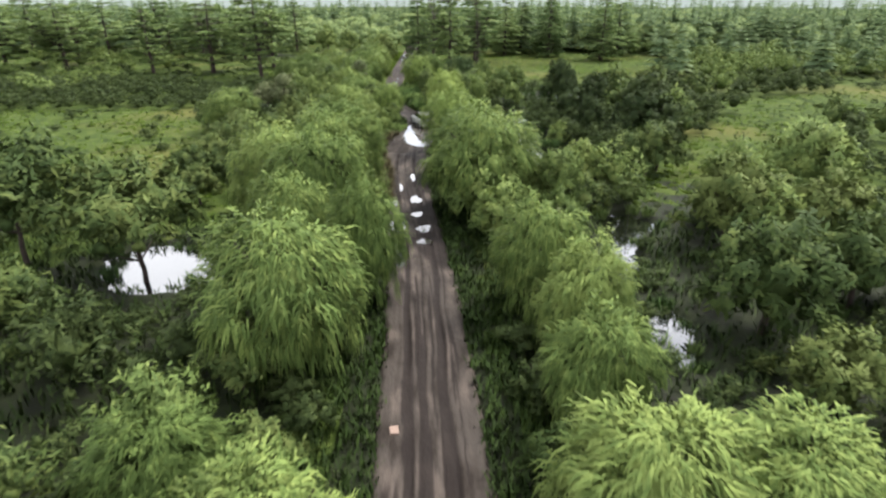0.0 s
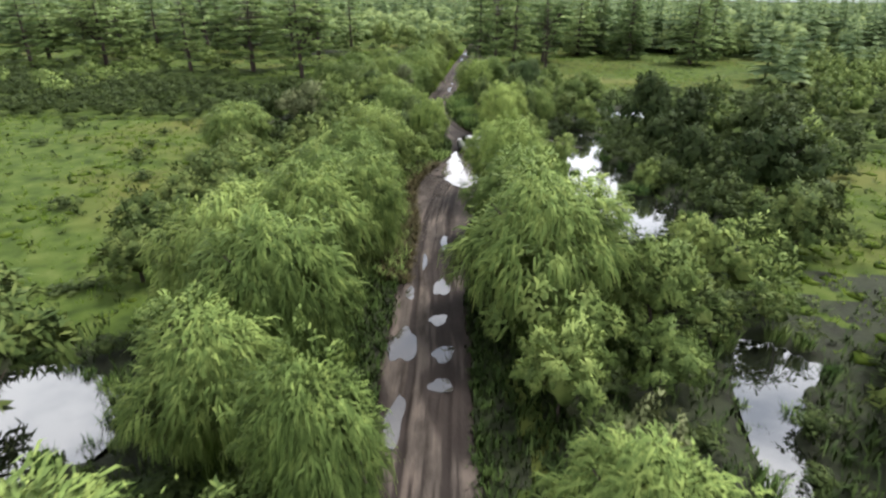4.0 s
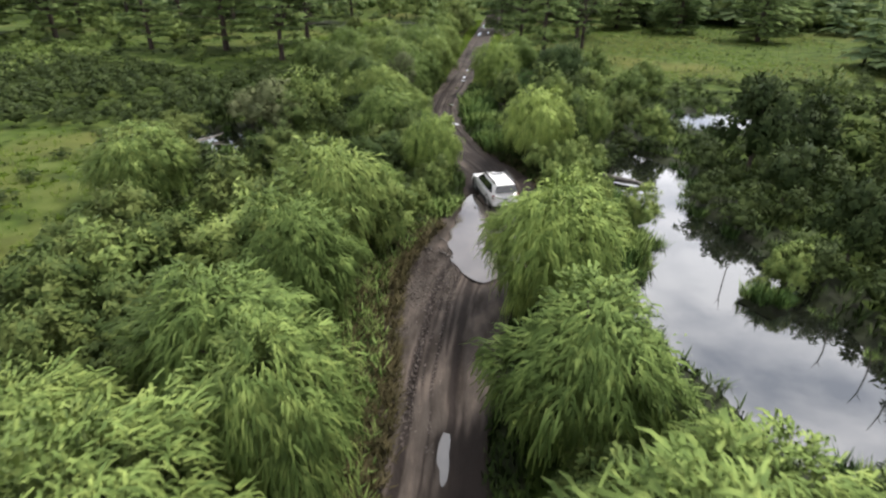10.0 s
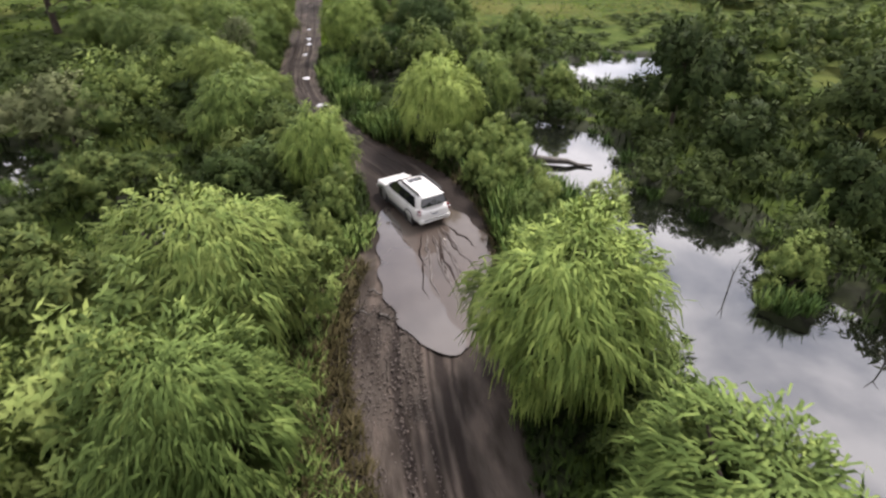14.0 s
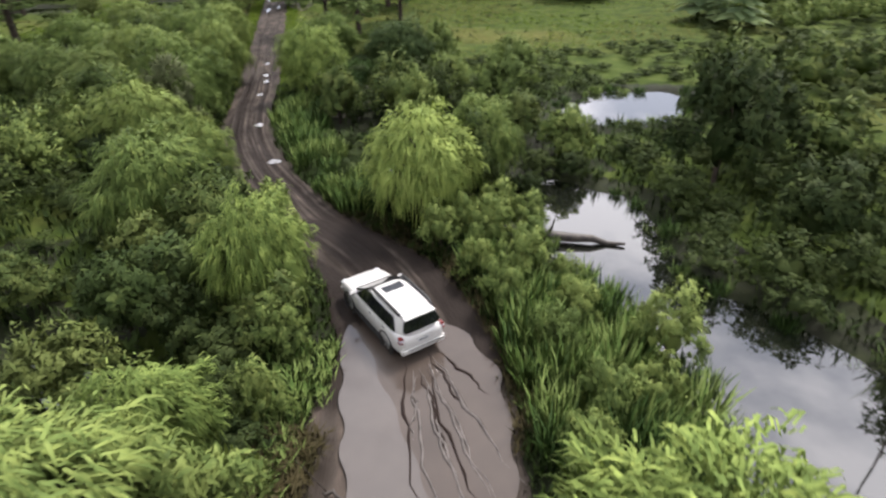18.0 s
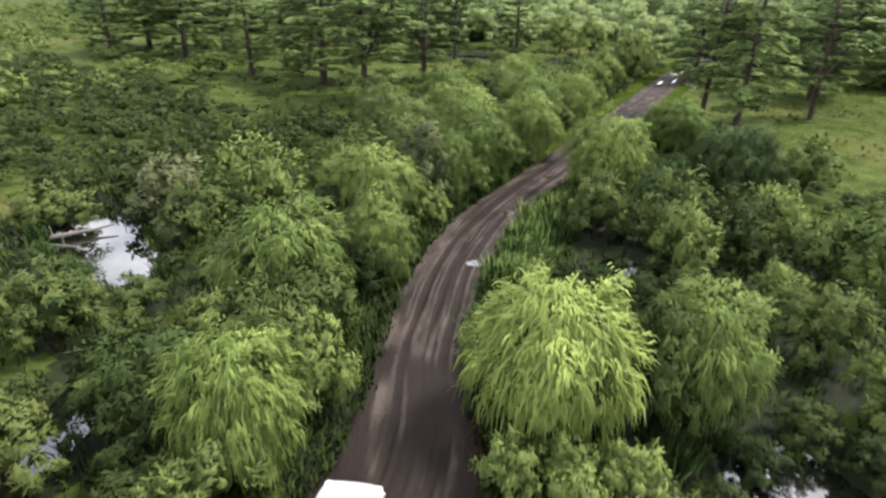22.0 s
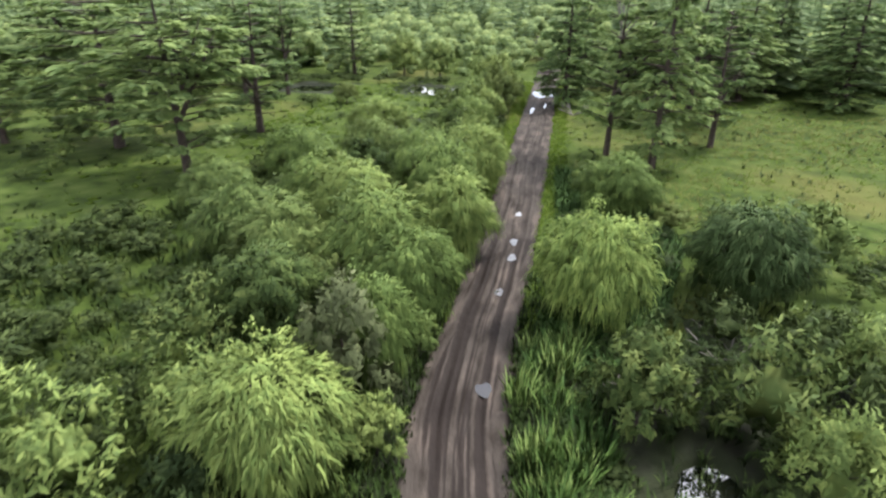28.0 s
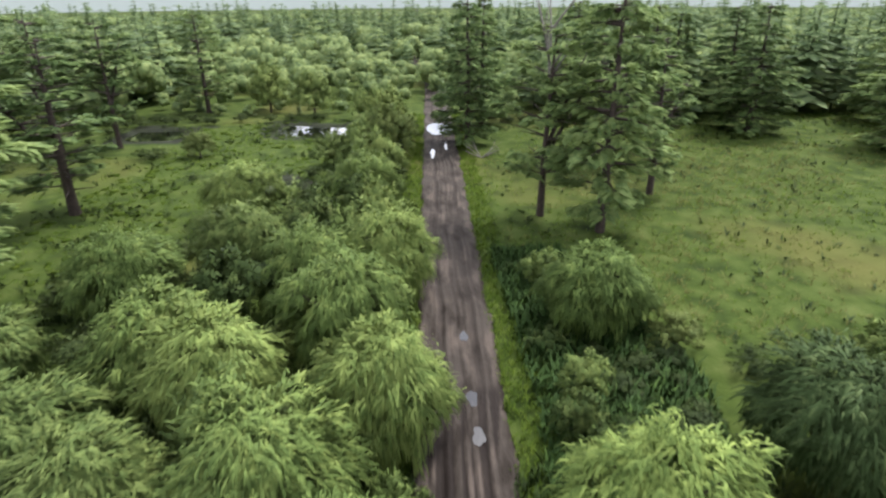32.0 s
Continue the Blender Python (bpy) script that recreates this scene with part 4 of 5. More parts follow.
    plant("darkshrub", *row)
for row in ((-19.3, 76.6, 2.2, 1.6), (-17.6, 78.2, 2.0, 1.5), (-21.4, 77.4, 2.2, 1.6), (-15.8, 76.4, 2.4, 1.5)):
    plant("shrub", *row)
plant("lightshrub", 6.3, 68.4, 3.2, 1.6)
plant("lightshrub", -11.9, 93.4, 2.6, 1.4)
plant("lightshrub", -12.0, 99.8, 2.4, 1.3)
plant("lightshrub", -11.7, 105.6, 2.6, 1.3)
for row in ((1.9, 72.6, 2.4, 1.2), (3.2, 74.2, 2.8, 1.3), (2.8, 69.6, 2.2, 1.2), (4.2, 71.4, 2.2, 1.2), (3.2, 66.8, 2.4, 1.3), (4.9, 66.6, 2.2, 1.2), (2.4, 76.6, 3.0, 1.3), (4.8, 73.6, 1.6, 0.9),
            (0.4, 77.4, 2.6, 1.2), (1.8, 78.4, 2.7, 1.2), (3.4, 78.4, 2.8, 1.3), (4.6, 77.6, 2.4, 1.2), (1.4, 75.0, 2.2, 1.1), (4.2, 76.0, 2.0, 1.1), (1.9, 65.2, 2.2, 1.1), (-7.0, 69.0, 2.4, 1.1), (-8.6, 65.2, 2.6, 1.2), (-6.4, 71.6, 2.6, 1.2)):
    plant("lightshrub", *row)
for row in ((20.6, 38.6, 6.2, 3.0), (28.0, 42.2, 7.0, 4.2), (-7.9, 64.2, 5.0, 2.0), (4.4, 85.6, 4.6, 2.2), (-20.5, 112.3, 5.2, 2.8), (12.9, 63.4, 3.2, 1.7),
            (-13.9, 127.2, 5.6, 2.6), (-14.8, 141.0, 5.6, 2.8), (-16.0, 160.0, 6.4, 3.2), (-17.6, 146.4, 4.4, 2.4), (-16.8, 155.0, 4.6, 2.4), (-27.0, 175.0, 6.5, 3.4), (-34.0, 178.0, 7.0, 3.6)):
    plant("tree", *row)
for row in ((-19.6, 47.2, 3.4, 2.2), (-16.8, 53.6, 3.6, 2.4), (-18.0, 50.6, 4.2, 2.6), (-17.7, 58.4, 4.4, 2.6), (-22.7, 58.8, 3.8, 2.6), (-16.6, 64.4, 5.2, 3.0), (-9.4, 77.8, 4.6, 2.4), (-11.8, 73.8, 3.8, 2.2), (-18.6, 75.0, 4.0, 2.4), (-15.5, 129.6, 5.0, 2.6), (-14.8, 151.0, 6.0, 3.0), (-18.6, 99.0, 4.6, 2.6), (-20.4, 118.0, 4.8, 2.8), (-18.0, 126.0, 5.0, 2.6), (-35.0, 152.5, 3.0, 2.0), (18.2, 34.0, 6.6, 3.6), (15.4, 23.6, 6.6, 3.9), (24.0, 33.0, 6.0, 3.4), (21.6, 26.4, 5.6, 3.4), (15.4, 17.8, 4.0, 2.8), (18.2, 49.8, 5.2, 2.9), (-20.0, 22.0, 5.0, 3.2), (-12.6, 70.4, 3.8, 2.2), (-30.8, 81.6, 3.4, 2.6), (-27.6, 74.4, 4.0, 2.8)):
    plant("mid", *row)
for row in ((-21.2, 46.6, 4.3, 2.7), (-20.8, 50.2, 4.5, 2.8), (-20.2, 53.8, 4.6, 2.8), (-20.6, 57.6, 4.4, 2.6), (-19.0, 42.2, 3.8, 2.3), (-21.8, 61.6, 4.4, 2.6)):
    plant("mid", *row)
plant("tall", -17.4, 29.6, 7.8, 4.6)
plant("tall", -25.0, 31.0, 8.0, 5.0)
for row in ((21.6, 61.0, 7.0, 4.2), (16.4, 80.4, 7.6, 3.3), (26.2, 75.3, 6.4, 3.8), (16.2, 73.6, 4.8, 2.8), (17.2, 66.4, 5.0, 2.4), (20.0, 52.0, 5.0, 3.0), (21.8, 84.0, 5.4, 3.0)):
    plant("dark", *row)
for row in ((-22.9, 84.2, 5.0, 3.0), (-26.2, 86.4, 3.8, 2.7), (-13.7, 95.4, 5.6, 2.4), (5.6, 29.0, 4.8, 1.9)):
    plant("grey", *row)

# ---- conifers on the meadows ----
for row in ((1.5, 130.6, 20.0, 4.2), (28.4, 162.0, 15.0, 5.6), (-6.4, 157.5, 18.0, 4.2), (40.0, 152.0, 15.0, 5.6), (17.0, 166.0, 15.0, 5.0),
            (9.4, 174.0, 15.5, 4.6), (31.2, 174.3, 14.5, 5.0), (-4.0, 168.0, 16.0, 4.6), (22.0, 172.0, 14.0, 5.0), (48.0, 166.0, 14.0, 5.4)):
    plant("conifer", *row)
for row in ((-49.2, 127.0, 14.5, 7.6), (-36.9, 120.0, 16.5, 6.0), (-83.6, 132.0, 14.5, 7.0), (-100.5, 137.0, 14.0, 7.0), (8.0, 152.0, 16.0, 6.0)):
    plant("pine", *row)
for row in ((-61.5, 125.8, 13.5, 5.2), (-45.6, 157.0, 14.0, 4.4),
            (-96.5, 127.0, 14.0, 5.6), (-43.2, 178.4, 14.5, 5.0), (-111.0, 163.0, 15.0, 5.8),
            (-90.0, 162.0, 14.5, 5.6), (-51.4, 155.6, 14.5, 5.0), (-87.0, 143.0, 14.0, 5.4), (-70.0, 150.0, 14.5, 5.6), (-64.0, 160.0, 14.0, 5.4), (-76.0, 168.0, 14.5, 5.6)):
    plant("larch", *row)
snag = plant("larch", -2.2, 134.0, 14.5, 4.2)
plant("bare", -38.6, 135.6, 13.5, 4.2)
plant("bare", 8.0, 138.8, 13.0, 2.8)
rl = np.random.default_rng(31)
for k in range(7):
    a, z, ln = rl.uniform(0, 2 * math.pi), rl.uniform(10.5, 14.0), rl.uniform(2.6, 4.6)
    p0, d = np.array([0, 0, z]), np.array([math.cos(a), math.sin(a), rl.uniform(0.9, 2.0)]) * 0.8
    side = np.array([-d[1], d[0], 0.4])
    limb = Pile()
    limb.add(*tube([p0, p0 + d * ln * 0.5 + np.array([0, 0, 0.1]), p0 + d * ln], [0.11, 0.07, 0.02], 5))
    limb.add(*tube([p0 + d * ln * 0.5, p0 + d * ln * 0.75 + side * 0.4, p0 + d * ln * 0.9 + side * 0.9], [0.05, 0.035, 0.012], 4))
    part("dead_limb", limb.mesh("dead_limb", [M_DEADWOOD], True), snag, "pale bare dead limb")

# ---- the thicket ----
rng = np.random.default_rng(77)
OPEN = ("pond_west", "pond_north", "pond_sallow", "pond_bend", "pond_bend_south", "pond_middle", "pond_south", "pond_far", "pond_far_west", "pond_thicket")
spots = []
for yy in np.arange(2, 172, 2.35):
    for xx in np.arange(-100, 90, 2.35):
        x, y = xx + rng.uniform(-1.1, 1.1), yy + rng.uniform(-1.1, 1.1)
        if abs(x + 4) > 26 + 0.62 * y or abs(x - float(road_x(y))) < float(road_w(y)) / 2 + (1.9 if y > 55 else 2.3):
            continue
        open_grass = any(inside(x, y, m) for m in MEADOWS)
        if (open_grass and (x > -20 or rng.uniform() > (0.2 if x < -48 else 0.08))) or (abs(x - float(road_x(y))) > 19 and rng.uniform() < (0.05 if x < -28 and 82 < y < 110 else 0.22)):
            continue
        gap, low_near = 99.0, False
        for pname, p in PONDS.items():
            if abs(x - p[0][0]) < 25 and abs(y - p[0][1]) < 40:
                d = -1.0 if inside(x, y, p) else float(edge_distance(x, y, p))
                gap = min(gap, d)
                cy = sum(q[1] for q in p) / len(p)
                low_near |= pname in OPEN and (d < 6.5 and y < cy + 1)
        if gap < (0.35 if x > 9 else 0.7):
            continue
        if any((x - a) ** 2 + (y - b) ** 2 < (0.7 * r) ** 2 for a, b, r in PLANTED):
            continue
        if 0.5 < x < 6.5 and 64 < y < 80 and rng.uniform() < 0.6:
            continue
        wave = ripple(x * 0.35 + 3, y * 0.31)
        if wave < -0.5 and rng.uniform() < 0.75 and not (x < -28 and 82 < y < 110):
            continue
        pick = rng.uniform()
        h = rng.uniform(0.9, 2.0) if pick < 0.5 else (rng.uniform(2.2, 3.6) if pick < 0.86 else rng.uniform(3.8, 5.6))
        h = float(np.clip(h + 0.8 * wave, 0.8, 6.0))
        if low_near or (x > -7 and y > 103) or (-27 < x < -11 and 34 < y < 46) or (10 < x < 28 and 99 < y < 110):
            h = min(h, rng.uniform(0.6, 1.1))
        if x < -22 and y > 122:
            h = min(h, 1.2)
        if open_grass:
            h = rng.uniform(0.4, 1.0 if x > -48 else 2.2)
        if x < -28 - max(0, 92 - y) * 0.5 and 82 < y < 122 and not open_grass:
            h = rng.uniform(1.1, 2.5)
        if 11 < x < 17 and 50 < y < 84:
            h = min(h, 2.6)
        if -8 < x < 1 and 92 < y < 104:
            h = min(h, 1.1)
        if 4 < x < 16 and 79 < y < 91:
            h = min(h, 1.5)
        spots.append((x, y, h, (1.0 + 0.36 * h) * rng.uniform(0.8, 1.15)))
near = [s for s in spots if abs(s[0] - float(road_x(s[1]))) < 10]
rng.shuffle(near)
singles = [tuple(s) for s in near[:290]]


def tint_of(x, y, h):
    """Leaf tint: painted light on tall shrubs, painted shade in the hollows, random tone."""
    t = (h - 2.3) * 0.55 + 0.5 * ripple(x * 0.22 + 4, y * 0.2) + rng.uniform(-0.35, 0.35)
    # both areas are dim ones, their shade put into the leaf colour
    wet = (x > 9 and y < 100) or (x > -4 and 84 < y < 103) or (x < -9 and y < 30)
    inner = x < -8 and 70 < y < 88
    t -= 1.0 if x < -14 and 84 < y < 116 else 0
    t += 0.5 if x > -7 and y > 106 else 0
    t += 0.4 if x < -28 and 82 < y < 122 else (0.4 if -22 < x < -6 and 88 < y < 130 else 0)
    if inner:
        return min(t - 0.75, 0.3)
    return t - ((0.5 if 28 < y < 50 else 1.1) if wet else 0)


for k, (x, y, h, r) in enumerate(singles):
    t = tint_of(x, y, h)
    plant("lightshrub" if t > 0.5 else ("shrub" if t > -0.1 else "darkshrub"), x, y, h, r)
taken = set((round(s[0], 3), round(s[1], 3)) for s in singles)


small_bush = [bush_pile(s, 420, (0.07, 0.13), 0.0, 8, 0.0).arrays() for s in (81, 82, 83)]
large_bush = [bush_pile(s, 1000, (0.05, 0.095), 0.0, 12, 0.0).arrays() for s in (87, 88, 89)]
rough_bush = [bush_pile(s, 300, (0.10, 0.18), 0.0, 7, 0.0).arrays() for s in (84, 85, 86)]


def put(pile, proto, x, y, z, wide, high):
    """Adds a turned and sized copy of a plant to a pile."""
    v, q, k = proto
    a = rng.uniform(0, 2 * math.pi)
    c, s = math.cos(a), math.sin(a)
    w = np.stack([(v[:, 0] * c - v[:, 1] * s) * wide + x, (v[:, 0] * s + v[:, 1] * c) * wide + y, v[:, 2] * high + z], 1)
    pile.add(w, q, np.stack([k[:, 0] * c - k[:, 1] * s, k[:, 0] * s + k[:, 1] * c, k[:, 2]], 1))


# same shrubs in three leaf greens; tint_of paints light and shade by the choice
piles = [Pile(), Pile(), Pile()]
for x, y, h, r in spots:
    if (round(x, 3), round(y, 3)) in taken:
        continue
    family = rough_bush if abs(x - float(road_x(y))) > 19 else (large_bush if h > 2.2 else small_bush)
    proto = family[int(rng.integers(3))]
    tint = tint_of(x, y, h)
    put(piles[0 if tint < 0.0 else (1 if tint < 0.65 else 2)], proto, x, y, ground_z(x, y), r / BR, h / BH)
for p, m, label in zip(piles, (M_DARK, M_BUSH, M_LIGHT), ("dense thicket of marsh shrubs, dark green with painted shade", "dense thicket of green marsh shrubs", "dense thicket of willow shrubs, light green with painted light")):
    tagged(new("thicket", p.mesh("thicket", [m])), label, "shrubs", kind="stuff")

# ---- far woods to the horizon ----
def far_tree(seed, tall):
    r = np.random.default_rng(seed)
    p = Pile()
    if tall:
        v, q = tube([(0, 0, 0), (0, 0, 0.9)], [0.02, 0.008], 4)
        p.add(v, q, np.array(v) - np.array([0, 0, 0.45]))
        for tier in range(9):
            z = 0.14 + 0.83 * tier / 9 + r.uniform(-0.02, 0.02)
            n = 11 if tier < 6 else 7
            a = 2 * math.pi * np.arange(n) / n + r.uniform(0, 6) + r.uniform(-0.25, 0.25, n)
            rad = 0.36 * (1.04 - z) ** 0.8 * r.uniform(0.65, 1.15, n) + 0.02
            c = np.stack([0.55 * rad * np.cos(a), 0.55 * rad * np.sin(a), z + r.uniform(-0.02, 0.02, n)], 1)
            d = np.stack([np.cos(a), np.sin(a), np.full(n, -0.22)], 1) * (rad * 0.5)[:, None]
            side = np.stack([-np.sin(a), np.cos(a), r.uniform(-0.2, 0.2, n)], 1) * (rad * 0.30)[:, None]
            v = np.stack([c - d, c - side, c + d, c + side], 1).reshape(-1, 3)
            soft = np.stack([np.cos(a) * 0.6, np.sin(a) * 0.6, np.full(n, 0.9)], 1) + r.normal(0, 0.15, (n, 3))
            p.add(v, (np.arange(n) * 4)[:, None] + np.array([[0, 1, 2, 3]]), np.repeat(soft, 4, 0))
    else:
        for k in range(6):
            c = (r.uniform(-0.26, 0.26), r.uniform(-0.26, 0.26), r.uniform(0.32, 0.75))
            p.add(*lump(r, c, r.uniform(0.16, 0.24), 1.0, 4, 6, 0.22))
            d = dome_points(r, 26, -0.3)
            p.add(*leaf_cards(r, np.array(c) + d * r.uniform(0.16, 0.28, (26, 1)), d + np.array([0, 0, 0.3]), r.uniform(0.045, 0.085, 26), 2.2))
    return p.arrays()


far_protos = [far_tree(s, True) for s in (91, 92, 93)] + [far_tree(s, False) for s in (94, 95, 96)]
woods, needles, near_woods = Pile(), Pile(), Pile()
y = 120.0
while y < 440:
    step = 4.6 + max(0, y - 172) * 0.036
    for x in np.arange(-1.2 * (y - 60) - 50, 0.85 * y + 40, step):
        px, py = x + rng.uniform(-1, 1) * step * 0.48, y + rng.uniform(-1, 1) * step * 0.48
        if abs(px - float(road_x(py))) < 4.5 and py < 187:
            continue
        if py < 172 and px < -44 and rng.uniform() < 0.85:
            continue
        if py < 172 and not (px < -44 or px > 46):
            if not (-44 < px < -13 and py > 122) or rng.uniform() < (0.55 if px > -22 else 0.8):
                continue
        if any(inside(px, py, m) for m in MEADOWS) or any(inside(px, py, p) or float(edge_distance(px, py, p)) < 3 for p in PONDS.values()):
            continue
        tall = rng.uniform() < (0.16 if -62 < px < 4 and py < 235 else (0.45 if px < 0 else 0.55))
        if py < 172:
            tall = tall and rng.uniform() < 0.3
        if py < 172 and not tall:
            put(near_woods, rough_bush[int(rng.integers(3))], px, py, 0.0, rng.uniform(1.0, 1.6), rng.uniform(1.0, 1.7))
            continue
        proto = far_protos[int(rng.integers(3)) + (0 if tall else 3)]
        h = rng.uniform(10, 16) if tall else rng.uniform(5, 9.5)
        if py < 172:
            h *= 0.7
        if -26 < px < 6 and py < 260:
            h *= 0.75
        if -54 < px < -15 and py < 215:
            h = min(h, 0.8 + max(0, py - 170) * 0.19)
        if abs(px - float(road_x(py))) < 8 and py < 235:
            h = min(h, max(0.8, (py - 166) * 0.18))
        wd = h * (1.0 if tall else rng.uniform(0.9, 1.3))
        put(needles if tall else woods, proto, px, py, 0.0, wd, h)
    y += step
for _ in range(300):
    px, py = rng.uniform(-230, -58), rng.uniform(92, 190)
    put(near_woods, rough_bush[int(rng.integers(3))], px, py, 0.0, rng.uniform(0.8, 1.9), rng.uniform(0.5, 1.3))
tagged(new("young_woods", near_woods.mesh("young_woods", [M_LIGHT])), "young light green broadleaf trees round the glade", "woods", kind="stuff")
tagged(new("far_woods", woods.mesh("far_woods", [M_FAR])), "broadleaf woods reaching to the horizon, leaf green paled for haze", "woods", kind="stuff")
tagged(new("far_woods", needles.mesh("far_woods", [M_FAR_DARK])), "conifer woods reaching to the horizon, needle green paled for haze", "woods", kind="stuff")

# added glowing wall that paints pale haze far behind the woods
M_HAZE_GLOW = bpy.data.materials.new("haze")
M_HAZE_GLOW.use_nodes = True
hz = M_HAZE_GLOW.node_tree.nodes["Principled BSDF"]
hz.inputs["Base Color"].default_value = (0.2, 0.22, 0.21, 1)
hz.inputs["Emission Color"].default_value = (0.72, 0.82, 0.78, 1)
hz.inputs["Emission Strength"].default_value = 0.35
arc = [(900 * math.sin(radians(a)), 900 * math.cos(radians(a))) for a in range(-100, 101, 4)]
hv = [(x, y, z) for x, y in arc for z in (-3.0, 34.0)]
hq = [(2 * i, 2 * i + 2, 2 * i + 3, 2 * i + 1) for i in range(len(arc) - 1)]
tagged(new("backdrop", mesh_from("backdrop", hv, hq, [M_HAZE_GLOW])), "added glowing wall painted as pale hazy distance beyond the woods", "backdrop", kind="structure")

# ---- grass, reeds, gravel ----


def blades(rng, x, y, length, width, count, lean=0.5):
    """count blades a tuft at arrays x, y."""
    n = len(x) * count
    bx, by = np.repeat(x, count) + rng.normal(0, 0.10, n), np.repeat(y, count) + rng.normal(0, 0.10, n)
    bz = ground_z(bx, by) - 0.03
    ln = np.repeat(length, count) * rng.uniform(0.6, 1.15, n)
    a = rng.uniform(0, 2 * math.pi, n)
    tip = np.stack([np.cos(a), np.sin(a)], 1) * (ln * lean * rng.uniform(0.3, 1.2, n))[:, None]
    w = np.repeat(width, count) * rng.uniform(0.7, 1.3, n)
    side = np.stack([-np.sin(a), np.cos(a)], 1) * w[:, None] / 2
    v = np.zeros((n, 4, 3))
    v[:, 0, 0], v[:, 0, 1], v[:, 0, 2] = bx, by, bz
    v[:, 1, :2] = np.stack([bx, by], 1) + tip * 0.35 - side
    v[:, 1, 2] = bz + ln * 0.6
    v[:, 2, :2] = np.stack([bx, by], 1) + tip
    v[:, 2, 2] = bz + ln * 0.95
    v[:, 3, :2] = np.stack([bx, by], 1) + tip * 0.35 + side
    v[:, 3, 2] = bz + ln * 0.6
    soft = np.array([0, 0, 1.0]) + rng.normal(0, 0.3, (n, 3))
    return v.reshape(-1, 3), (np.arange(n) * 4)[:, None] + np.array([[0, 1, 2, 3]]), np.repeat(soft, 4, 0)


def free_of_water(x, y, margin=0.3):
    ok = np.abs(x - road_x(y)) > road_w(y) / 2 + 0.05
    for p in PONDS.values():
        ok &= ~(inside(x, y, p) | (edge_distance(x, y, p) < margin))
    return ok


rng = np.random.default_rng(8)
pile = Pile()
n = 15000
y = rng.uniform(6, 108, n)
side = rng.choice([-1, 1], n)
x = road_x(y) + side * (road_w(y) / 2 + rng.uniform(0.0, 3.4, n) ** 1.15)
ok = free_of_water(x, y)
x, y = x[ok], y[ok]
pile.add(*blades(rng, x, y, rng.uniform(0.25, 0.75, len(x)), np.full(len(x), 0.07), 5))
bank = Pile()
y = rng.uniform(102, 175, 4200)
x = road_x(y) + rng.choice([-1, 1], 4200) * (road_w(y) / 2 + rng.uniform(0.05, 1.7, 4200))
bank.add(*blades(rng, x, y, rng.uniform(0.15, 0.45, 4200), np.full(4200, 0.06), 5, 0.8))
y = rng.uniform(99, 127, 5200)
x = road_x(y) + road_w(y) / 2 + rng.uniform(0.1, 1.0, 5200) ** 0.8 * np.clip(9 - np.abs(y - 113) * 0.25, 1.5, 9)
rank = Pile()
rank.add(*blades(rng, x, y, rng.uniform(0.4, 1.0, 5200), np.full(5200, 0.09), 5, 0.55))
tagged(new("rank_grass", rank.mesh("rank_grass", [M_REED])), "tall rank green grass between road and meadow", "grass", kind="stuff")
tagged(new("bank_grass", bank.mesh("bank_grass", [M_GRASS])), "short fresh green grass along the road's edge", "grass", kind="stuff")
tagged(new("verge_grass", pile.mesh("verge_grass", [M_VERGE])), "rank verge grass, coloured dark green for the shade there", "grass", kind="stuff")
pile = Pile()
n = 26000
y = rng.uniform(6, 150, n)
x = road_x(y) + rng.choice([-1, 1], n) * (road_w(y) / 2 + 1.0 + rng.uniform(0, 1, n) ** 0.8 * 27)
ok = free_of_water(x, y, 0.1) & ~((x > -8) & (y > 107))
for m in MEADOWS:
    ok &= ~inside(x, y, m)
x, y = x[ok], y[ok]
pile.add(*blades(rng, x, y, rng.uniform(0.4, 1.0, len(x)), np.full(len(x), 0.09), 5, 0.6))
# dark tufts stand in for the tussocks' shadows on the meadows
for poly in MEADOWS:
    xs, ys = np.array([p[0] for p in poly]), np.array([p[1] for p in poly])
    x, y = rng.uniform(max(xs.min(), -80), xs.max(), 1900), rng.uniform(ys.min(), ys.max(), 1900)
    ok = inside(x, y, poly) & free_of_water(x, y) & (ripple(x * 0.5 + 4, y * 0.9) + rng.uniform(-0.6, 0.6, 1900) > 0.25)
    pile.add(*blades(rng, x[ok], y[ok], rng.uniform(0.25, 0.6, ok.sum()), np.full(ok.sum(), 0.10), 6, 1.0))
tagged(new("marsh_grass", pile.mesh("marsh_grass", [M_MARSH])), "rank marsh grass, coloured dark green for the shade between shrubs", "grass", kind="stuff")
pile = Pile()
for poly, n, tall in zip(MEADOWS, (5600, 7500, 1600, 1600, 3600, 3000), (0.55, 0.3, 0.5, 0.6, 0.3, 0.4)):
    xs, ys = [p[0] for p in poly], [p[1] for p in poly]
    x, y = rng.uniform(min(xs), max(xs), n * 2), rng.uniform(min(ys), max(ys), n * 2)
    ok = inside(x, y, poly) & free_of_water(x, y)
    x, y = x[ok][:n], y[ok][:n]
    keep = ripple(x * 0.35, y * 0.5) + rng.uniform(-0.7, 0.7, len(x)) > -0.1
    x, y = x[keep], y[keep]
    for px, py in zip(x[::7], y[::7]):
        if px > -10 and py > 110:
            continue
        pile.add(*lump(rng, (px, py, ground_z(px, py)), rng.uniform(0.15, 0.6) * (0.5 + tall), rng.uniform(0.08, 0.26), 3, 6, 0.4))
    pile.add(*blades(rng, x, y, rng.uniform(0.3, 0.9, len(x)) * tall, np.full(len(x), 0.07), 4, 0.9))
straw = Pile()
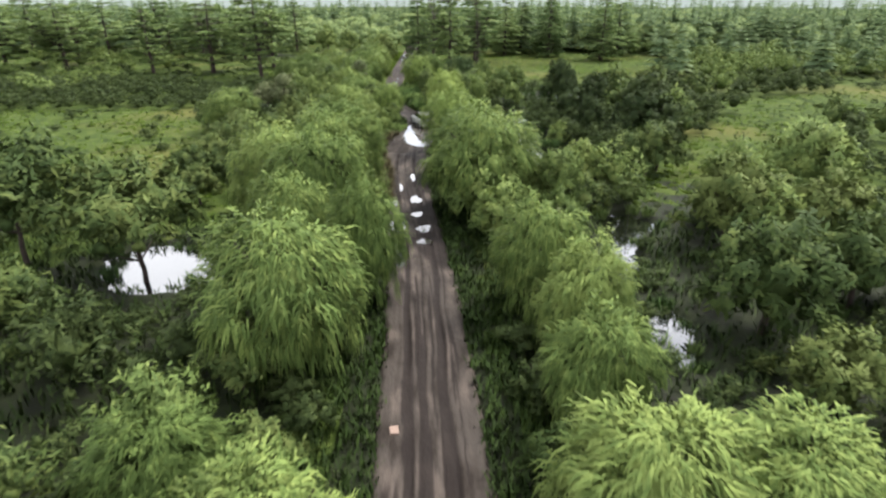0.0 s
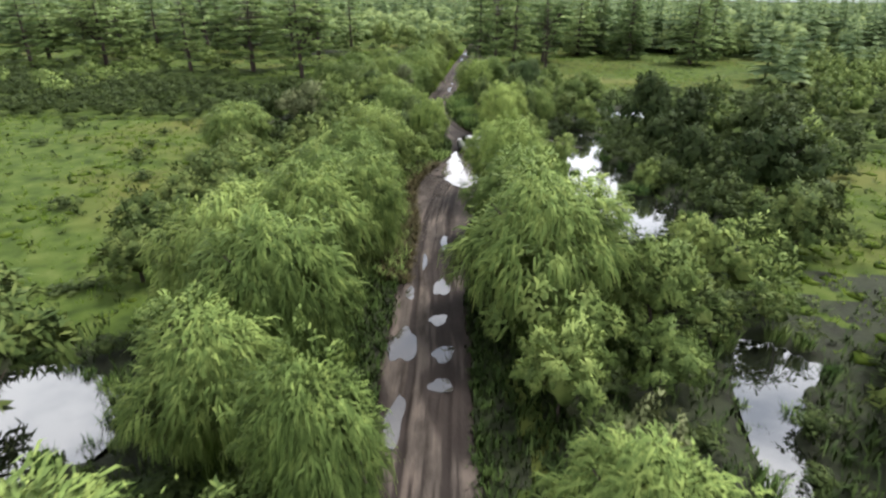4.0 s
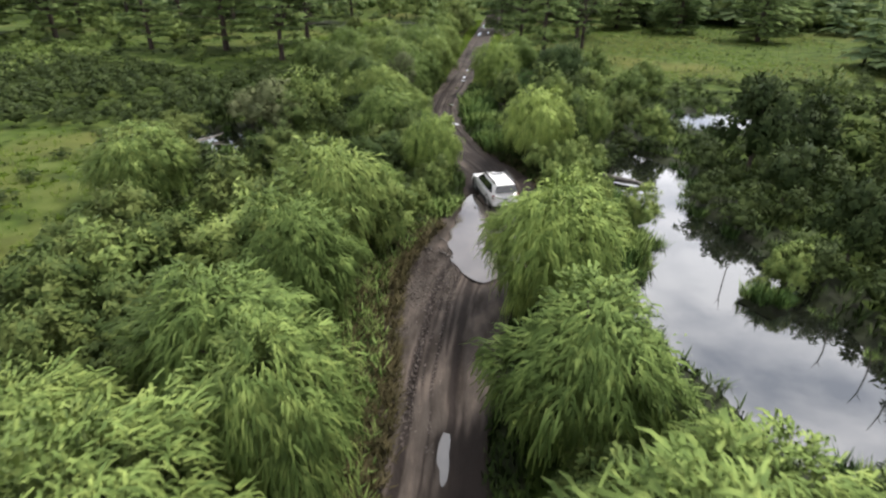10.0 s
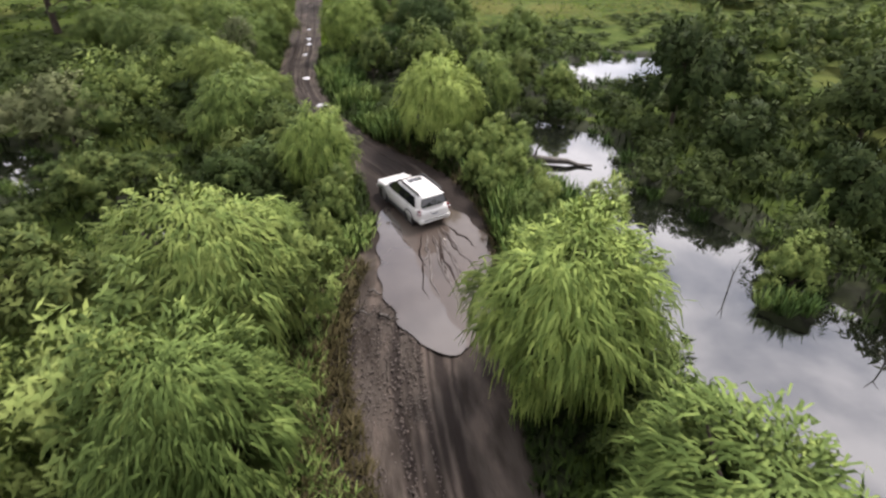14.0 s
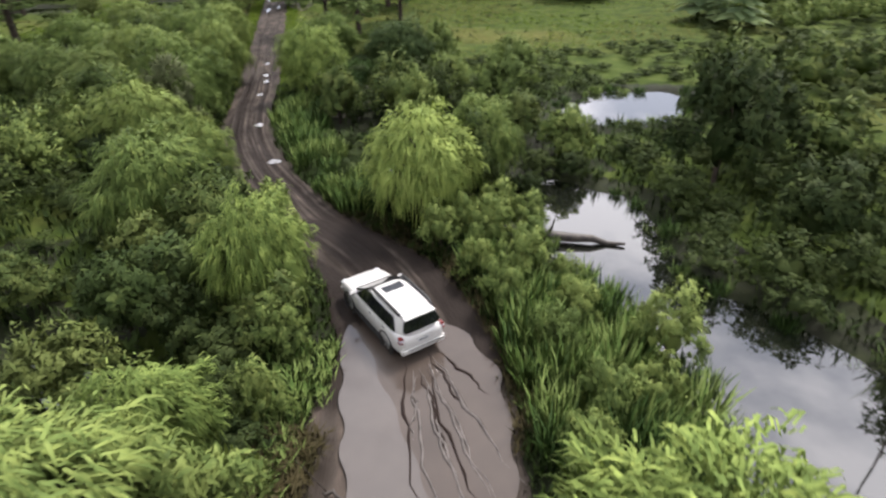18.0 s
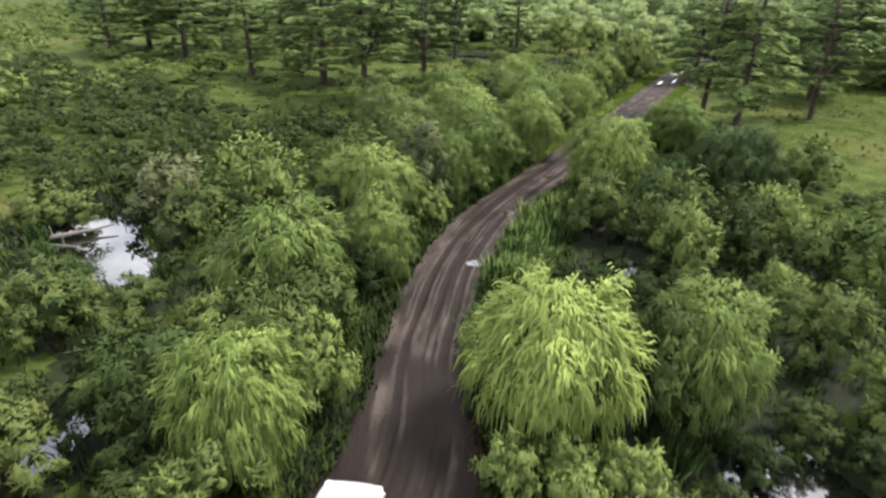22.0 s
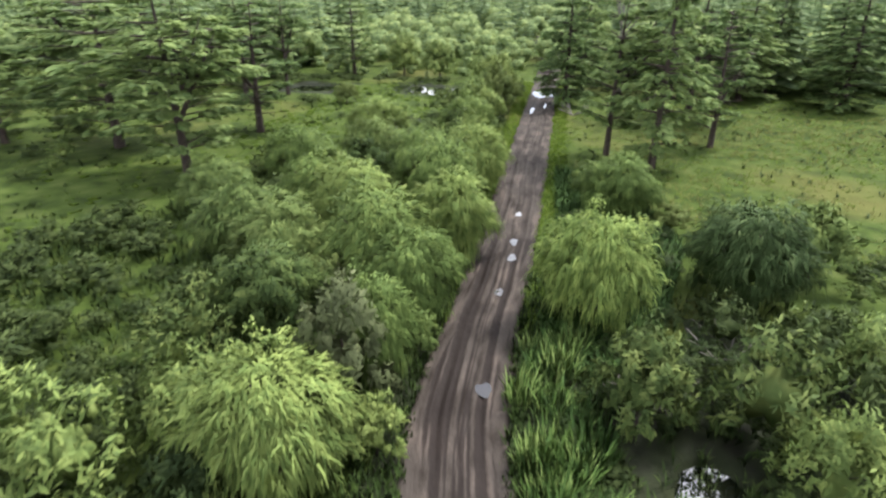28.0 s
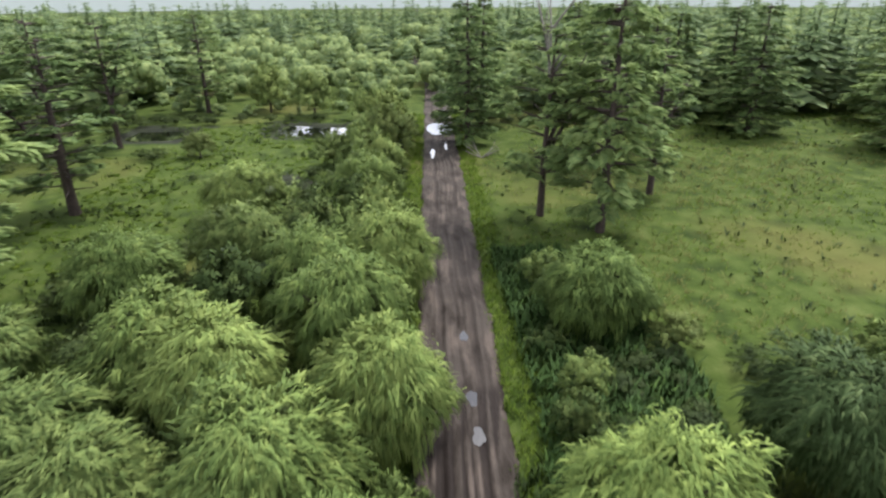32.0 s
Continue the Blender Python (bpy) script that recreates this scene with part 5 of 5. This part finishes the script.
x, y = rng.uniform(-6, 52, 15000), rng.uniform(112, 172, 15000)
keep = inside(x, y, MEADOWS[4]) & (ripple(x * 0.16 + 1, y * 0.2) + 0.6 * ripple(x * 0.7, y * 0.9) + rng.uniform(-0.5, 0.5, 15000) > 0.1)
straw.add(*blades(rng, x[keep], y[keep], rng.uniform(0.12, 0.4, keep.sum()), np.full(keep.sum(), 0.05), 4, 1.1))
x, y = rng.uniform(-6, 52, 9000), rng.uniform(112, 172, 9000)
keep = inside(x, y, MEADOWS[4]) & (ripple(x * 0.2 + 5, y * 0.23) + rng.uniform(-0.5, 0.5, 9000) > 0.0) & (np.abs(x - road_x(y)) > 3)
pile.add(*blades(rng, x[keep], y[keep], rng.uniform(0.12, 0.35, keep.sum()), np.full(keep.sum(), 0.06), 4, 1.0))
tagged(new("straw_grass", straw.mesh("straw_grass", [M_STRAW])), "patches of pale yellowish seeding grass on the meadow", "grass", kind="stuff")
tagged(new("meadow_grass", pile.mesh("meadow_grass", [M_GRASS])), "tussocky yellowish green meadow grass", "grass", kind="stuff")
pile = Pile()
n = 3300
y = rng.uniform(44, 68, n)
x = road_x(y) - road_w(y) / 2 - rng.uniform(-0.4, 1, n) * np.clip(2.9 - np.abs(y - 58) * 0.12, 1.2, 2.9)
pile.add(*blades(rng, x, y, rng.uniform(0.3, 0.75, n), np.full(n, 0.06), 6, 0.9))
y = rng.uniform(66, 84, 900)
x = road_x(y) + road_w(y) / 2 + rng.uniform(-0.1, 1.2, 900)
pile.add(*blades(rng, x, y, rng.uniform(0.2, 0.5, 900), np.full(900, 0.05), 6, 0.8))
fresh = Pile()
y = rng.uniform(44, 72, 1900)
x = road_x(y) - road_w(y) / 2 - rng.uniform(-0.1, 1, 1900) * 2.6
fresh.add(*blades(rng, x, y, rng.uniform(0.35, 0.85, 1900), np.full(1900, 0.08), 5, 0.6))
tagged(new("fresh_grass", fresh.mesh("fresh_grass", [M_REED])), "fresh green grass growing through the dry stalks", "grass", kind="stuff")
tagged(new("dry_grass", pile.mesh("dry_grass", [M_DRY])), "flattened brown dry grass by the muddy pool", "grass", kind="stuff")
pile = Pile()
for _ in range(3400):
    yy = rng.uniform(50, 65)
    xx = float(road_x(yy)) - float(road_w(yy)) / 2 * rng.uniform(-0.1, 1.05)
    if inside(xx, yy, west + line[::-1]) or inside(xx, yy, line + east[::-1]):
        continue
    pile.add(*lump(rng, (xx, yy, 0.0), rng.uniform(0.02, 0.06), 0.4, 3, 5, 0.3))
tagged(new("gravel", pile.mesh("gravel", [M_PEBBLE])), "scattered pale pebbles pressed into the mud", "gravel", kind="stuff")


def reed_mesh(seed, tall):
    r = np.random.default_rng(seed)
    n = 130
    a, d = r.uniform(0, 2 * math.pi, n), 0.75 * np.sqrt(r.uniform(0, 1, n))
    bx, by = d * np.cos(a), d * np.sin(a)
    ln = tall * r.uniform(0.55, 1.1, n)
    b = r.uniform(0, 2 * math.pi, n)
    tip = np.stack([np.cos(b), np.sin(b)], 1) * (ln * r.uniform(0.1, 0.4, n))[:, None] + np.stack([bx, by], 1) * 0.4
    sd = np.stack([-np.sin(b), np.cos(b)], 1) * r.uniform(0.03, 0.055, n)[:, None]
    base = np.stack([bx, by], 1)
    v = np.zeros((n, 4, 3))
    v[:, 0, :2], v[:, 0, 2] = base, -0.1
    v[:, 1, :2], v[:, 1, 2] = base + tip * 0.4 - sd, ln * 0.6
    v[:, 2, :2], v[:, 2, 2] = base + tip, ln
    v[:, 3, :2], v[:, 3, 2] = base + tip * 0.4 + sd, ln * 0.6
    pile = Pile()
    pile.add(v.reshape(-1, 3), (np.arange(n) * 4)[:, None] + np.array([[0, 1, 2, 3]]), np.repeat(np.array([0, 0, 0.8]) + r.normal(0, 0.4, (n, 3)), 4, 0))
    return pile.mesh("blades", [M_REED])


REEDS = [reed_mesh(s, 1.7) for s in (1, 2, 3)]


def reed(x, y, size):
    k = int(rng.integers(3))
    ob = new("reed_clump", REEDS[k])
    ob.matrix_basis = pose(x, y, ground_z(x, y) - 0.05, 0, 0, rng.uniform(0, 360)) @ Matrix.Diagonal((size, size, size * rng.uniform(0.8, 1.15), 1))
    return tagged(ob, "clump of upright bright green reeds in wet ground", "reeds", "reeds by the water")


for _ in range(130):
    x, y = rng.uniform(1.2, 6.4), rng.uniform(63, 80)
    if x > road_x(y) + road_w(y) / 2 + 0.6 and free_of_water(x, y, 0.0) and not (x > 3.6 and y > 73.5):
        reed(x, y, rng.uniform(0.5, 1.0))
for pname in ("pond_east", "pond_middle", "pond_south", "pond_north", "pond_bend", "pond_west", "pond_sallow"):
    ring = PONDS[pname]
    for (x0, y0), (x1, y1) in zip(ring, ring[1:] + ring[:1]):
        for f in np.arange(0, 1, 1.3 / max(1.3, math.hypot(x1 - x0, y1 - y0))):
            if rng.uniform() < 0.55:
                reed(x0 + (x1 - x0) * f + rng.uniform(-0.4, 0.4), y0 + (y1 - y0) * f + rng.uniform(-0.4, 0.4), rng.uniform(0.3, 0.65))
for _ in range(70):
    y = rng.uniform(82, 101)
    reed(float(road_x(y)) + 2.3 + rng.uniform(0, 2.6), y, rng.uniform(0.5, 0.95))

# ---- logs, sticks, a loose brick ----


def log(x0, y0, z0, x1, y1, z1, r, label, mat, stubs=3):
    rng = np.random.default_rng(int(abs(x0 * 10)))
    a, b = np.array([x0, y0, z0]), np.array([x1, y1, z1])
    pile = Pile()
    pts = [a + (b - a) * s + rng.normal(0, 0.05, 3) for s in np.linspace(0, 1, 7)]
    pile.add(*tube(pts, [r, r * 1.05, r * 0.95, r * 0.85, r * 0.7, r * 0.5, r * 0.25], 8))
    for _ in range(stubs):
        p = a + (b - a) * rng.uniform(0.2, 0.85)
        d = np.array([rng.uniform(-0.6, 0.6), rng.uniform(-0.3, 0.6), rng.uniform(0.3, 0.9)])
        pile.add(*tube([p, p + d * 0.5, p + d * rng.uniform(0.8, 1.5)], [r * 0.4, r * 0.25, r * 0.08], 5))
    return tagged(new("fallen_log", pile.mesh("fallen_log", [mat], True)), label, "log")


log(4.7, 78.0, 0.25, 9.0, 76.2, -0.10, 0.26, "dark wet fallen trunk lying across the pond", M_WETLOG, 1)
log(-30.5, 77.6, 0.1, -27.6, 83.4, 0.15, 0.16, "grey bare fallen trunk in the marsh", M_DEADWOOD)
for x, y, h in ((9.9, 63.4, 1.6), (13.6, 56.6, 1.4), (14.0, 55.6, 1.8), (12.7, 58.2, 1.0), (13.4, 38.4, 1.3)):
    pile = Pile()
    pile.add(*tube([(0, 0, -0.6), (0.08, 0.03, h * 0.5), (0.22, -0.05, h)], [0.035, 0.028, 0.01], 5))
    pile.add(*tube([(0.1, 0.02, h * 0.55), (-0.15, 0.1, h * 0.8)], [0.02, 0.006], 4))
    ob = tagged(new("dead_stick", pile.mesh("dead_stick", [M_WETLOG], True)), "dark dead stick standing in the pond", "stick", "sticks in the pond")
    ob.matrix_basis = pose(x, y, -0.15, 0, 0, x * 40)

log(-5.3, 65.9, 0.03, -4.7, 65.5, 0.05, 0.06, "dark wet branch at the pool's edge", M_WETLOG, 1)
log(-5.0, 64.2, 0.03, -4.2, 63.9, 0.05, 0.07, "dark wet branch at the pool's edge", M_WETLOG, 1)
log(-5.9, 64.6, 0.03, -5.3, 64.3, 0.06, 0.05, "short wet branch lying on the mud", M_WETLOG, 2)
log(-30.6, 79.4, 0.1, -25.8, 80.6, 0.1, 0.10, "thin grey fallen branch in the marsh", M_DEADWOOD)


def dead_branch(x, y, size, seed):
    """A pale, forked dead branch that lies on the ground."""
    r = np.random.default_rng(seed)
    pile = Pile()
    for k in range(6):
        a, up = r.uniform(0, 2 * math.pi), r.uniform(0.25, 0.8)
        d = np.array([math.cos(a), math.sin(a), up])
        side = np.array([-d[1], d[0], 0.3])
        ln = size * r.uniform(0.6, 1.0)
        pile.add(*tube([np.array([0, 0, -0.1]), d * ln * 0.5, d * ln + np.array([0, 0, 0.1])], [0.07, 0.05, 0.015], 5))
        pile.add(*tube([d * ln * 0.45, d * ln * 0.7 + side * ln * 0.25, d * ln * 0.85 + side * ln * 0.5], [0.04, 0.025, 0.008], 4))
        pile.add(*tube([d * ln * 0.65, d * ln * 0.85 - side * ln * 0.2], [0.03, 0.008], 4))
    ob = tagged(new("dead_branch", pile.mesh("dead_branch", [M_DEADWOOD], True)), "pale bare forked dead branches on the grass", "branch")
    ob.matrix_basis = pose(x, y, ground_z(x, y))


dead_branch(-5.3, 151.5, 2.6, 1)
dead_branch(1.2, 101.4, 2.4, 2)
dead_branch(-2.2, 97.8, 2.2, 3)
islet = Pile()
islet.add(*lump(rng, (11.5, 61.8, -0.22), 1.25, 0.22, 6, 14, 0.25))
tagged(new("islet", islet.mesh("islet", [M_PEAT_SHADE], True)), "low peaty islet overgrown with reeds in the pond", "ground", kind="structure")
for x, y, size in ((10.7, 62.1, 0.5), (11.2, 61.6, 0.62), (11.6, 62.0, 0.55), (12.0, 61.5, 0.6), (12.4, 61.7, 0.45), (11.4, 62.4, 0.5)):
    ob = new("reed_clump", REEDS[1])
    ob.matrix_basis = pose(x, y, -0.12, 0, 0, x * 60) @ Matrix.Scale(size, 4)
    tagged(ob, "clump of upright bright green reeds on an islet", "reeds", "reeds by the water")

bm = bmesh.new()
bmesh.ops.create_cube(bm, size=1)
bmesh.ops.scale(bm, vec=(0.34, 0.42, 0.12), verts=bm.verts)
bmesh.ops.bevel(bm, geom=bm.edges[:], offset=0.015, segments=2, affect="EDGES")
me = bpy.data.meshes.new("brick")
bm.to_mesh(me)
bm.free()
me.materials.append(M_BRICK)
block = tagged(new("loose_block", me), "loose reddish clay block on the mud road", "block")
block.matrix_basis = pose(-1.85, 16.9, 0.06, 3, 2, 12)

# ---- the car ----


def ring_loft(rings, close=True):
    pile_v, q = [], []
    n = len(rings[0])
    for r in rings:
        pile_v += list(r)
    for i in range(len(rings) - 1):
        for k in range(n):
            q.append((i * n + k, i * n + (k + 1) % n, (i + 1) * n + (k + 1) % n, (i + 1) * n + k))
    v = list(pile_v)
    for i, flip in ((0, True), (len(rings) - 1, False)):
        c = len(v)
        v.append(tuple(np.mean(rings[i], 0)))
        for k in range(n):
            a, b = i * n + k, i * n + (k + 1) % n
            q.append((b, a, c, -1) if flip else (a, b, c, -1))
    return v, q


def solid(v, q, mat, smooth=True):
    me = mesh_from("part", v, q, [mat], smooth=smooth)
    bm = bmesh.new()
    bm.from_mesh(me)
    bmesh.ops.recalc_face_normals(bm, faces=bm.faces)
    bm.to_mesh(me)
    bm.free()
    return me


def body_ring(y, hw, z0, z1, soft):
    """A rounded cross-section at length y."""
    pts = []
    for k in range(24):
        a = 2 * math.pi * k / 24
        c, s = math.cos(a), math.sin(a)
        e = 2 / soft
        pts.append((hw * math.copysign(abs(c) ** e, c), y, (z0 + z1) / 2 + (z1 - z0) / 2 * math.copysign(abs(s) ** e, s)))
    return pts


def plan_ring(z, front, back, hw, soft=5.0, bow=0.0):
    """A rounded outline seen from above at height z."""
    pts = []
    for k in range(32):
        a = 2 * math.pi * k / 32
        c, s = math.cos(a), math.sin(a)
        e = 2 / soft
        y = (front + back) / 2 + (front - back) / 2 * math.copysign(abs(s) ** e, s)
        pts.append((hw * math.copysign(abs(c) ** e, c), y, z))
    return pts


def panel(corners, mat, lift, thick=0.012):
    """A thin pane over four or more corners, pushed out along its face."""
    p = np.array(corners, float)
    nrm = np.cross(p[1] - p[0], p[2] - p[0])
    nrm /= np.linalg.norm(nrm)
    top, bot = p + nrm * (lift + thick), p + nrm * (lift - 0.05)
    n = len(p)
    bm = bmesh.new()
    a = [bm.verts.new(c) for c in top]
    b = [bm.verts.new(c) for c in bot]
    bm.faces.new(a)
    bm.faces.new(b[::-1])
    for k in range(n):
        bm.faces.new((a[k], b[k], b[(k + 1) % n], a[(k + 1) % n]))
    bmesh.ops.recalc_face_normals(bm, faces=bm.faces)
    me = bpy.data.meshes.new("pane")
    bm.to_mesh(me)
    bm.free()
    me.materials.append(mat)
    return me


def box(cx, cy, cz, sx, sy, sz, mat, bevel=0.02):
    bm = bmesh.new()
    bmesh.ops.create_cube(bm, size=1)
    bmesh.ops.scale(bm, vec=(sx, sy, sz), verts=bm.verts)
    bmesh.ops.bevel(bm, geom=bm.edges[:], offset=bevel, segments=2, affect="EDGES")
    bmesh.ops.translate(bm, vec=(cx, cy, cz), verts=bm.verts)
    me = bpy.data.meshes.new("box")
    bm.to_mesh(me)
    bm.free()
    me.materials.append(mat)
    return me


def wheel_profile(profile, mat):
    """A turned shape round the x axis; profile: (x, radius) pairs."""
    n, v, q = 28, [], []
    for k in range(n):
        a = 2 * math.pi * k / n
        v += [(x, r * math.cos(a), r * math.sin(a)) for x, r in profile]
    m = len(profile)
    for k in range(n):
        for j in range(m - 1):
            q.append((k * m + j, k * m + j + 1, (k + 1) % n * m + j + 1, (k + 1) % n * m + j))
    return solid(v, q, mat)


suv = thing("suv_car", "white large off-road SUV with muddy wheels driving through the road's pool", "car")
rings = [body_ring(y, hw, z0, z1, soft) for y, hw, z0, z1, soft in (
    (-2.46, 0.66, 0.54, 0.96, 4), (-2.42, 0.80, 0.46, 1.08, 4.5), (-2.32, 0.88, 0.40, 1.15, 5), (-2.10, 0.925, 0.36, 1.19, 5.5), (-1.6, 0.945, 0.34, 1.20, 6), (-0.6, 0.95, 0.34, 1.18, 6),
    (0.4, 0.95, 0.34, 1.16, 6), (1.0, 0.945, 0.34, 1.15, 5.5), (1.4, 0.94, 0.34, 1.12, 5), (1.8, 0.925, 0.36, 1.06, 4.5), (2.1, 0.89, 0.39, 0.99, 4), (2.30, 0.80, 0.44, 0.91, 3.6), (2.42, 0.62, 0.52, 0.80, 3.2))]
body = part("body", solid(*ring_loft(rings), M_PAINT), suv)
cabin = part("cabin", solid(*ring_loft([plan_ring(1.06, 1.22, -2.40, 0.905, 4.5), plan_ring(1.18, 1.06, -2.38, 0.885, 4.5), plan_ring(1.45, 0.60, -2.31, 0.82, 4.2), plan_ring(1.68, 0.16, -2.20, 0.745, 4), plan_ring(1.76, -0.02, -2.14, 0.69, 4)]), M_PAINT), suv)
roof = part("roof", solid(*ring_loft([plan_ring(1.74, 0.04, -2.26, 0.715, 4), plan_ring(1.79, -0.02, -2.22, 0.69, 4), plan_ring(1.825, -0.12, -2.08, 0.61, 3.6), plan_ring(1.84, -0.3, -1.7, 0.42, 3.2), plan_ring(1.845, -0.6, -1.3, 0.2, 3)]), M_PAINT), suv)
part("windshield", panel([(-0.78, 1.04, 1.20), (0.78, 1.04, 1.20), (0.64, 0.16, 1.70), (-0.64, 0.16, 1.70)], M_GLASS, 0.03), cabin, "dark tinted windshield")
part("rear_window", panel([(0.66, -2.372, 1.27), (-0.66, -2.372, 1.27), (-0.73, -2.345, 1.36), (-0.60, -2.215, 1.68), (0.60, -2.215, 1.68), (0.73, -2.345, 1.36)], M_GLASS, 0.014), cabin, "dark tinted rear window")
for s in (-1, 1):
    for y0, y1, y2, y3 in ((0.84, 0.02, 0.02, 0.22), (0.0, -0.94, -0.94, 0.0), (-0.96, -1.98, -1.74, -0.96)):
        low_, high_ = [(s * 0.880, y, 1.20) for y in (y0, y1)], [(s * 0.752, y, 1.665) for y in (y2, y3)]
        pts = low_ + high_
        part("side_window", panel(pts if s < 0 else pts[::-1], M_GLASS, 0.008), cabin, "dark tinted side window")
    for y in (0.01, -0.95):
        pts = [(s * 0.880, y + 0.03, 1.20), (s * 0.880, y - 0.03, 1.20), (s * 0.752, y - 0.03, 1.665), (s * 0.752, y + 0.03, 1.665)]
        part("door_pillar", panel(pts if s < 0 else pts[::-1], M_BLACK, 0.004), cabin, "black door pillar")
    part("belt_moulding", box(s * 0.893, -0.5, 1.185, 0.02, 2.7, 0.022, M_CHROME, 0.006), cabin, "thin chrome belt moulding")
    v, q = tube([(s * 0.64, 0.02, 1.80), (s * 0.665, -0.15, 1.87), (s * 0.665, -1.75, 1.87), (s * 0.62, -2.0, 1.79)], [0.058] * 4, 6)
    part("roof_rail", solid(v, q, M_BLACK), roof, "black roof rail")
    mirror = part("mirror", box(s * 1.03, 0.86, 1.20, 0.22, 0.12, 0.17, M_PAINT, 0.04), suv)
    part("mirror_glass", box(s * 1.03, 0.795, 1.20, 0.17, 0.012, 0.12, M_CHROME, 0.004), mirror, "silvered mirror glass")
    lamp = part("tail_light", box(s * 0.815, -2.29, 1.08, 0.18, 0.22, 0.10, M_RED, 0.035), suv, "dark red tail light")
    part("reversing_light", box(s * 0.822, -2.30, 1.015, 0.17, 0.22, 0.055, M_CLEAR, 0.02), lamp, "clear reversing light")
    part("brake_light", box(s * 0.828, -2.31, 0.945, 0.18, 0.23, 0.10, M_RED, 0.035), lamp, "dark red lower lamp")
    part("headlight", box(s * 0.70, 2.16, 0.86, 0.28, 0.28, 0.14, M_CLEAR, 0.05), suv, "clear headlight")
    part("running_board", box(s * 0.93, -0.05, 0.36, 0.16, 2.1, 0.07, M_BLACK, 0.02), suv, "black running board")
    part("rear_reflector", box(s * 0.66, -2.455, 0.60, 0.16, 0.03, 0.05, M_RED, 0.008), suv, "small red reflector")
    for y in (-0.35, -1.32):
        part("door_handle", box(s * 0.955, y, 1.04, 0.04, 0.18, 0.035, M_CHROME, 0.012), suv, "chrome door handle")
    for y in (1.42, -1.42):
        part("wheel_arch", wheel_profile([(s * 0.90, 0.40), (s * 0.90, 0.47), (s * 0.962, 0.47), (s * 0.962, 0.40), (s * 0.90, 0.40)], M_BLACK), suv, "black wheel arch lip").location = (0, y, 0.40)
        wheel = part("wheel", wheel_profile([(s * 0.84, 0.02), (s * 0.84, 0.24), (s * 0.86, 0.25)], M_BLACK), suv)
        wheel.location = (0, y, 0.39)
        part("tyre", wheel_profile([(s * 0.69, 0.25), (s * 0.68, 0.34), (s * 0.71, 0.385), (s * 0.90, 0.385), (s * 0.935, 0.34), (s * 0.92, 0.25)], M_RUBBER), wheel, "muddy black tyre")
        rim = Pile()
        for k in range(6):
            a = 2 * math.pi * k / 6
            c, sn = math.cos(a), math.sin(a)
            rim.add(*tube([(s * 0.90, 0.03 * c, 0.03 * sn), (s * 0.91, 0.14 * c, 0.14 * sn), (s * 0.895, 0.25 * c, 0.25 * sn)], [0.045, 0.035, 0.04], 6))
        part("rim", rim.mesh("rim", [M_ALLOY], True), wheel, "six-spoke alloy rim")
part("cowl", box(0, 1.10, 1.165, 1.52, 0.12, 0.05, M_BLACK, 0.02), suv, "black cowl below the windshield")
part("sunroof", box(0, -0.46, 1.838, 0.80, 0.38, 0.022, M_GLASS, 0.01), roof, "dark glass sunroof")
part("sunroof_frame", box(0, -0.24, 1.83, 0.82, 0.04, 0.025, M_BLACK, 0.01), roof, "black wind deflector")
part("rear_spoiler", box(0, -2.20, 1.755, 1.22, 0.22, 0.05, M_PAINT, 0.02), roof)
part("rear_bumper", box(0, -2.40, 0.56, 1.80, 0.24, 0.30, M_PAINT, 0.08), suv)
part("bumper_guard", box(0, -2.505, 0.60, 1.36, 0.05, 0.07, M_BLACK, 0.02), suv, "black lower bumper trim")
plate = part("number_plate", box(0, -2.447, 0.86, 0.44, 0.03, 0.13, M_PLATE, 0.006), suv, "pale number plate with a plain dark bar")
part("plate_bar", box(0, -2.465, 0.86, 0.34, 0.008, 0.05, M_BLACK, 0.002), plate)
part("tailgate_trim", box(0, -2.44, 0.97, 0.70, 0.03, 0.05, M_CHROME, 0.01), suv, "chrome tailgate strip")
part("front_bumper", box(0, 2.30, 0.56, 1.72, 0.26, 0.30, M_PAINT, 0.09), suv)
part("grille", box(0, 2.36, 0.74, 0.84, 0.12, 0.16, M_BLACK, 0.03), suv, "dark front grille")
part("wiper", box(0.12, -2.40, 1.30, 0.46, 0.02, 0.02, M_BLACK, 0.005), cabin, "black rear wiper")
suv.matrix_basis = pose(-2.55, 73.0, -0.06, 0.5, 0, 22)
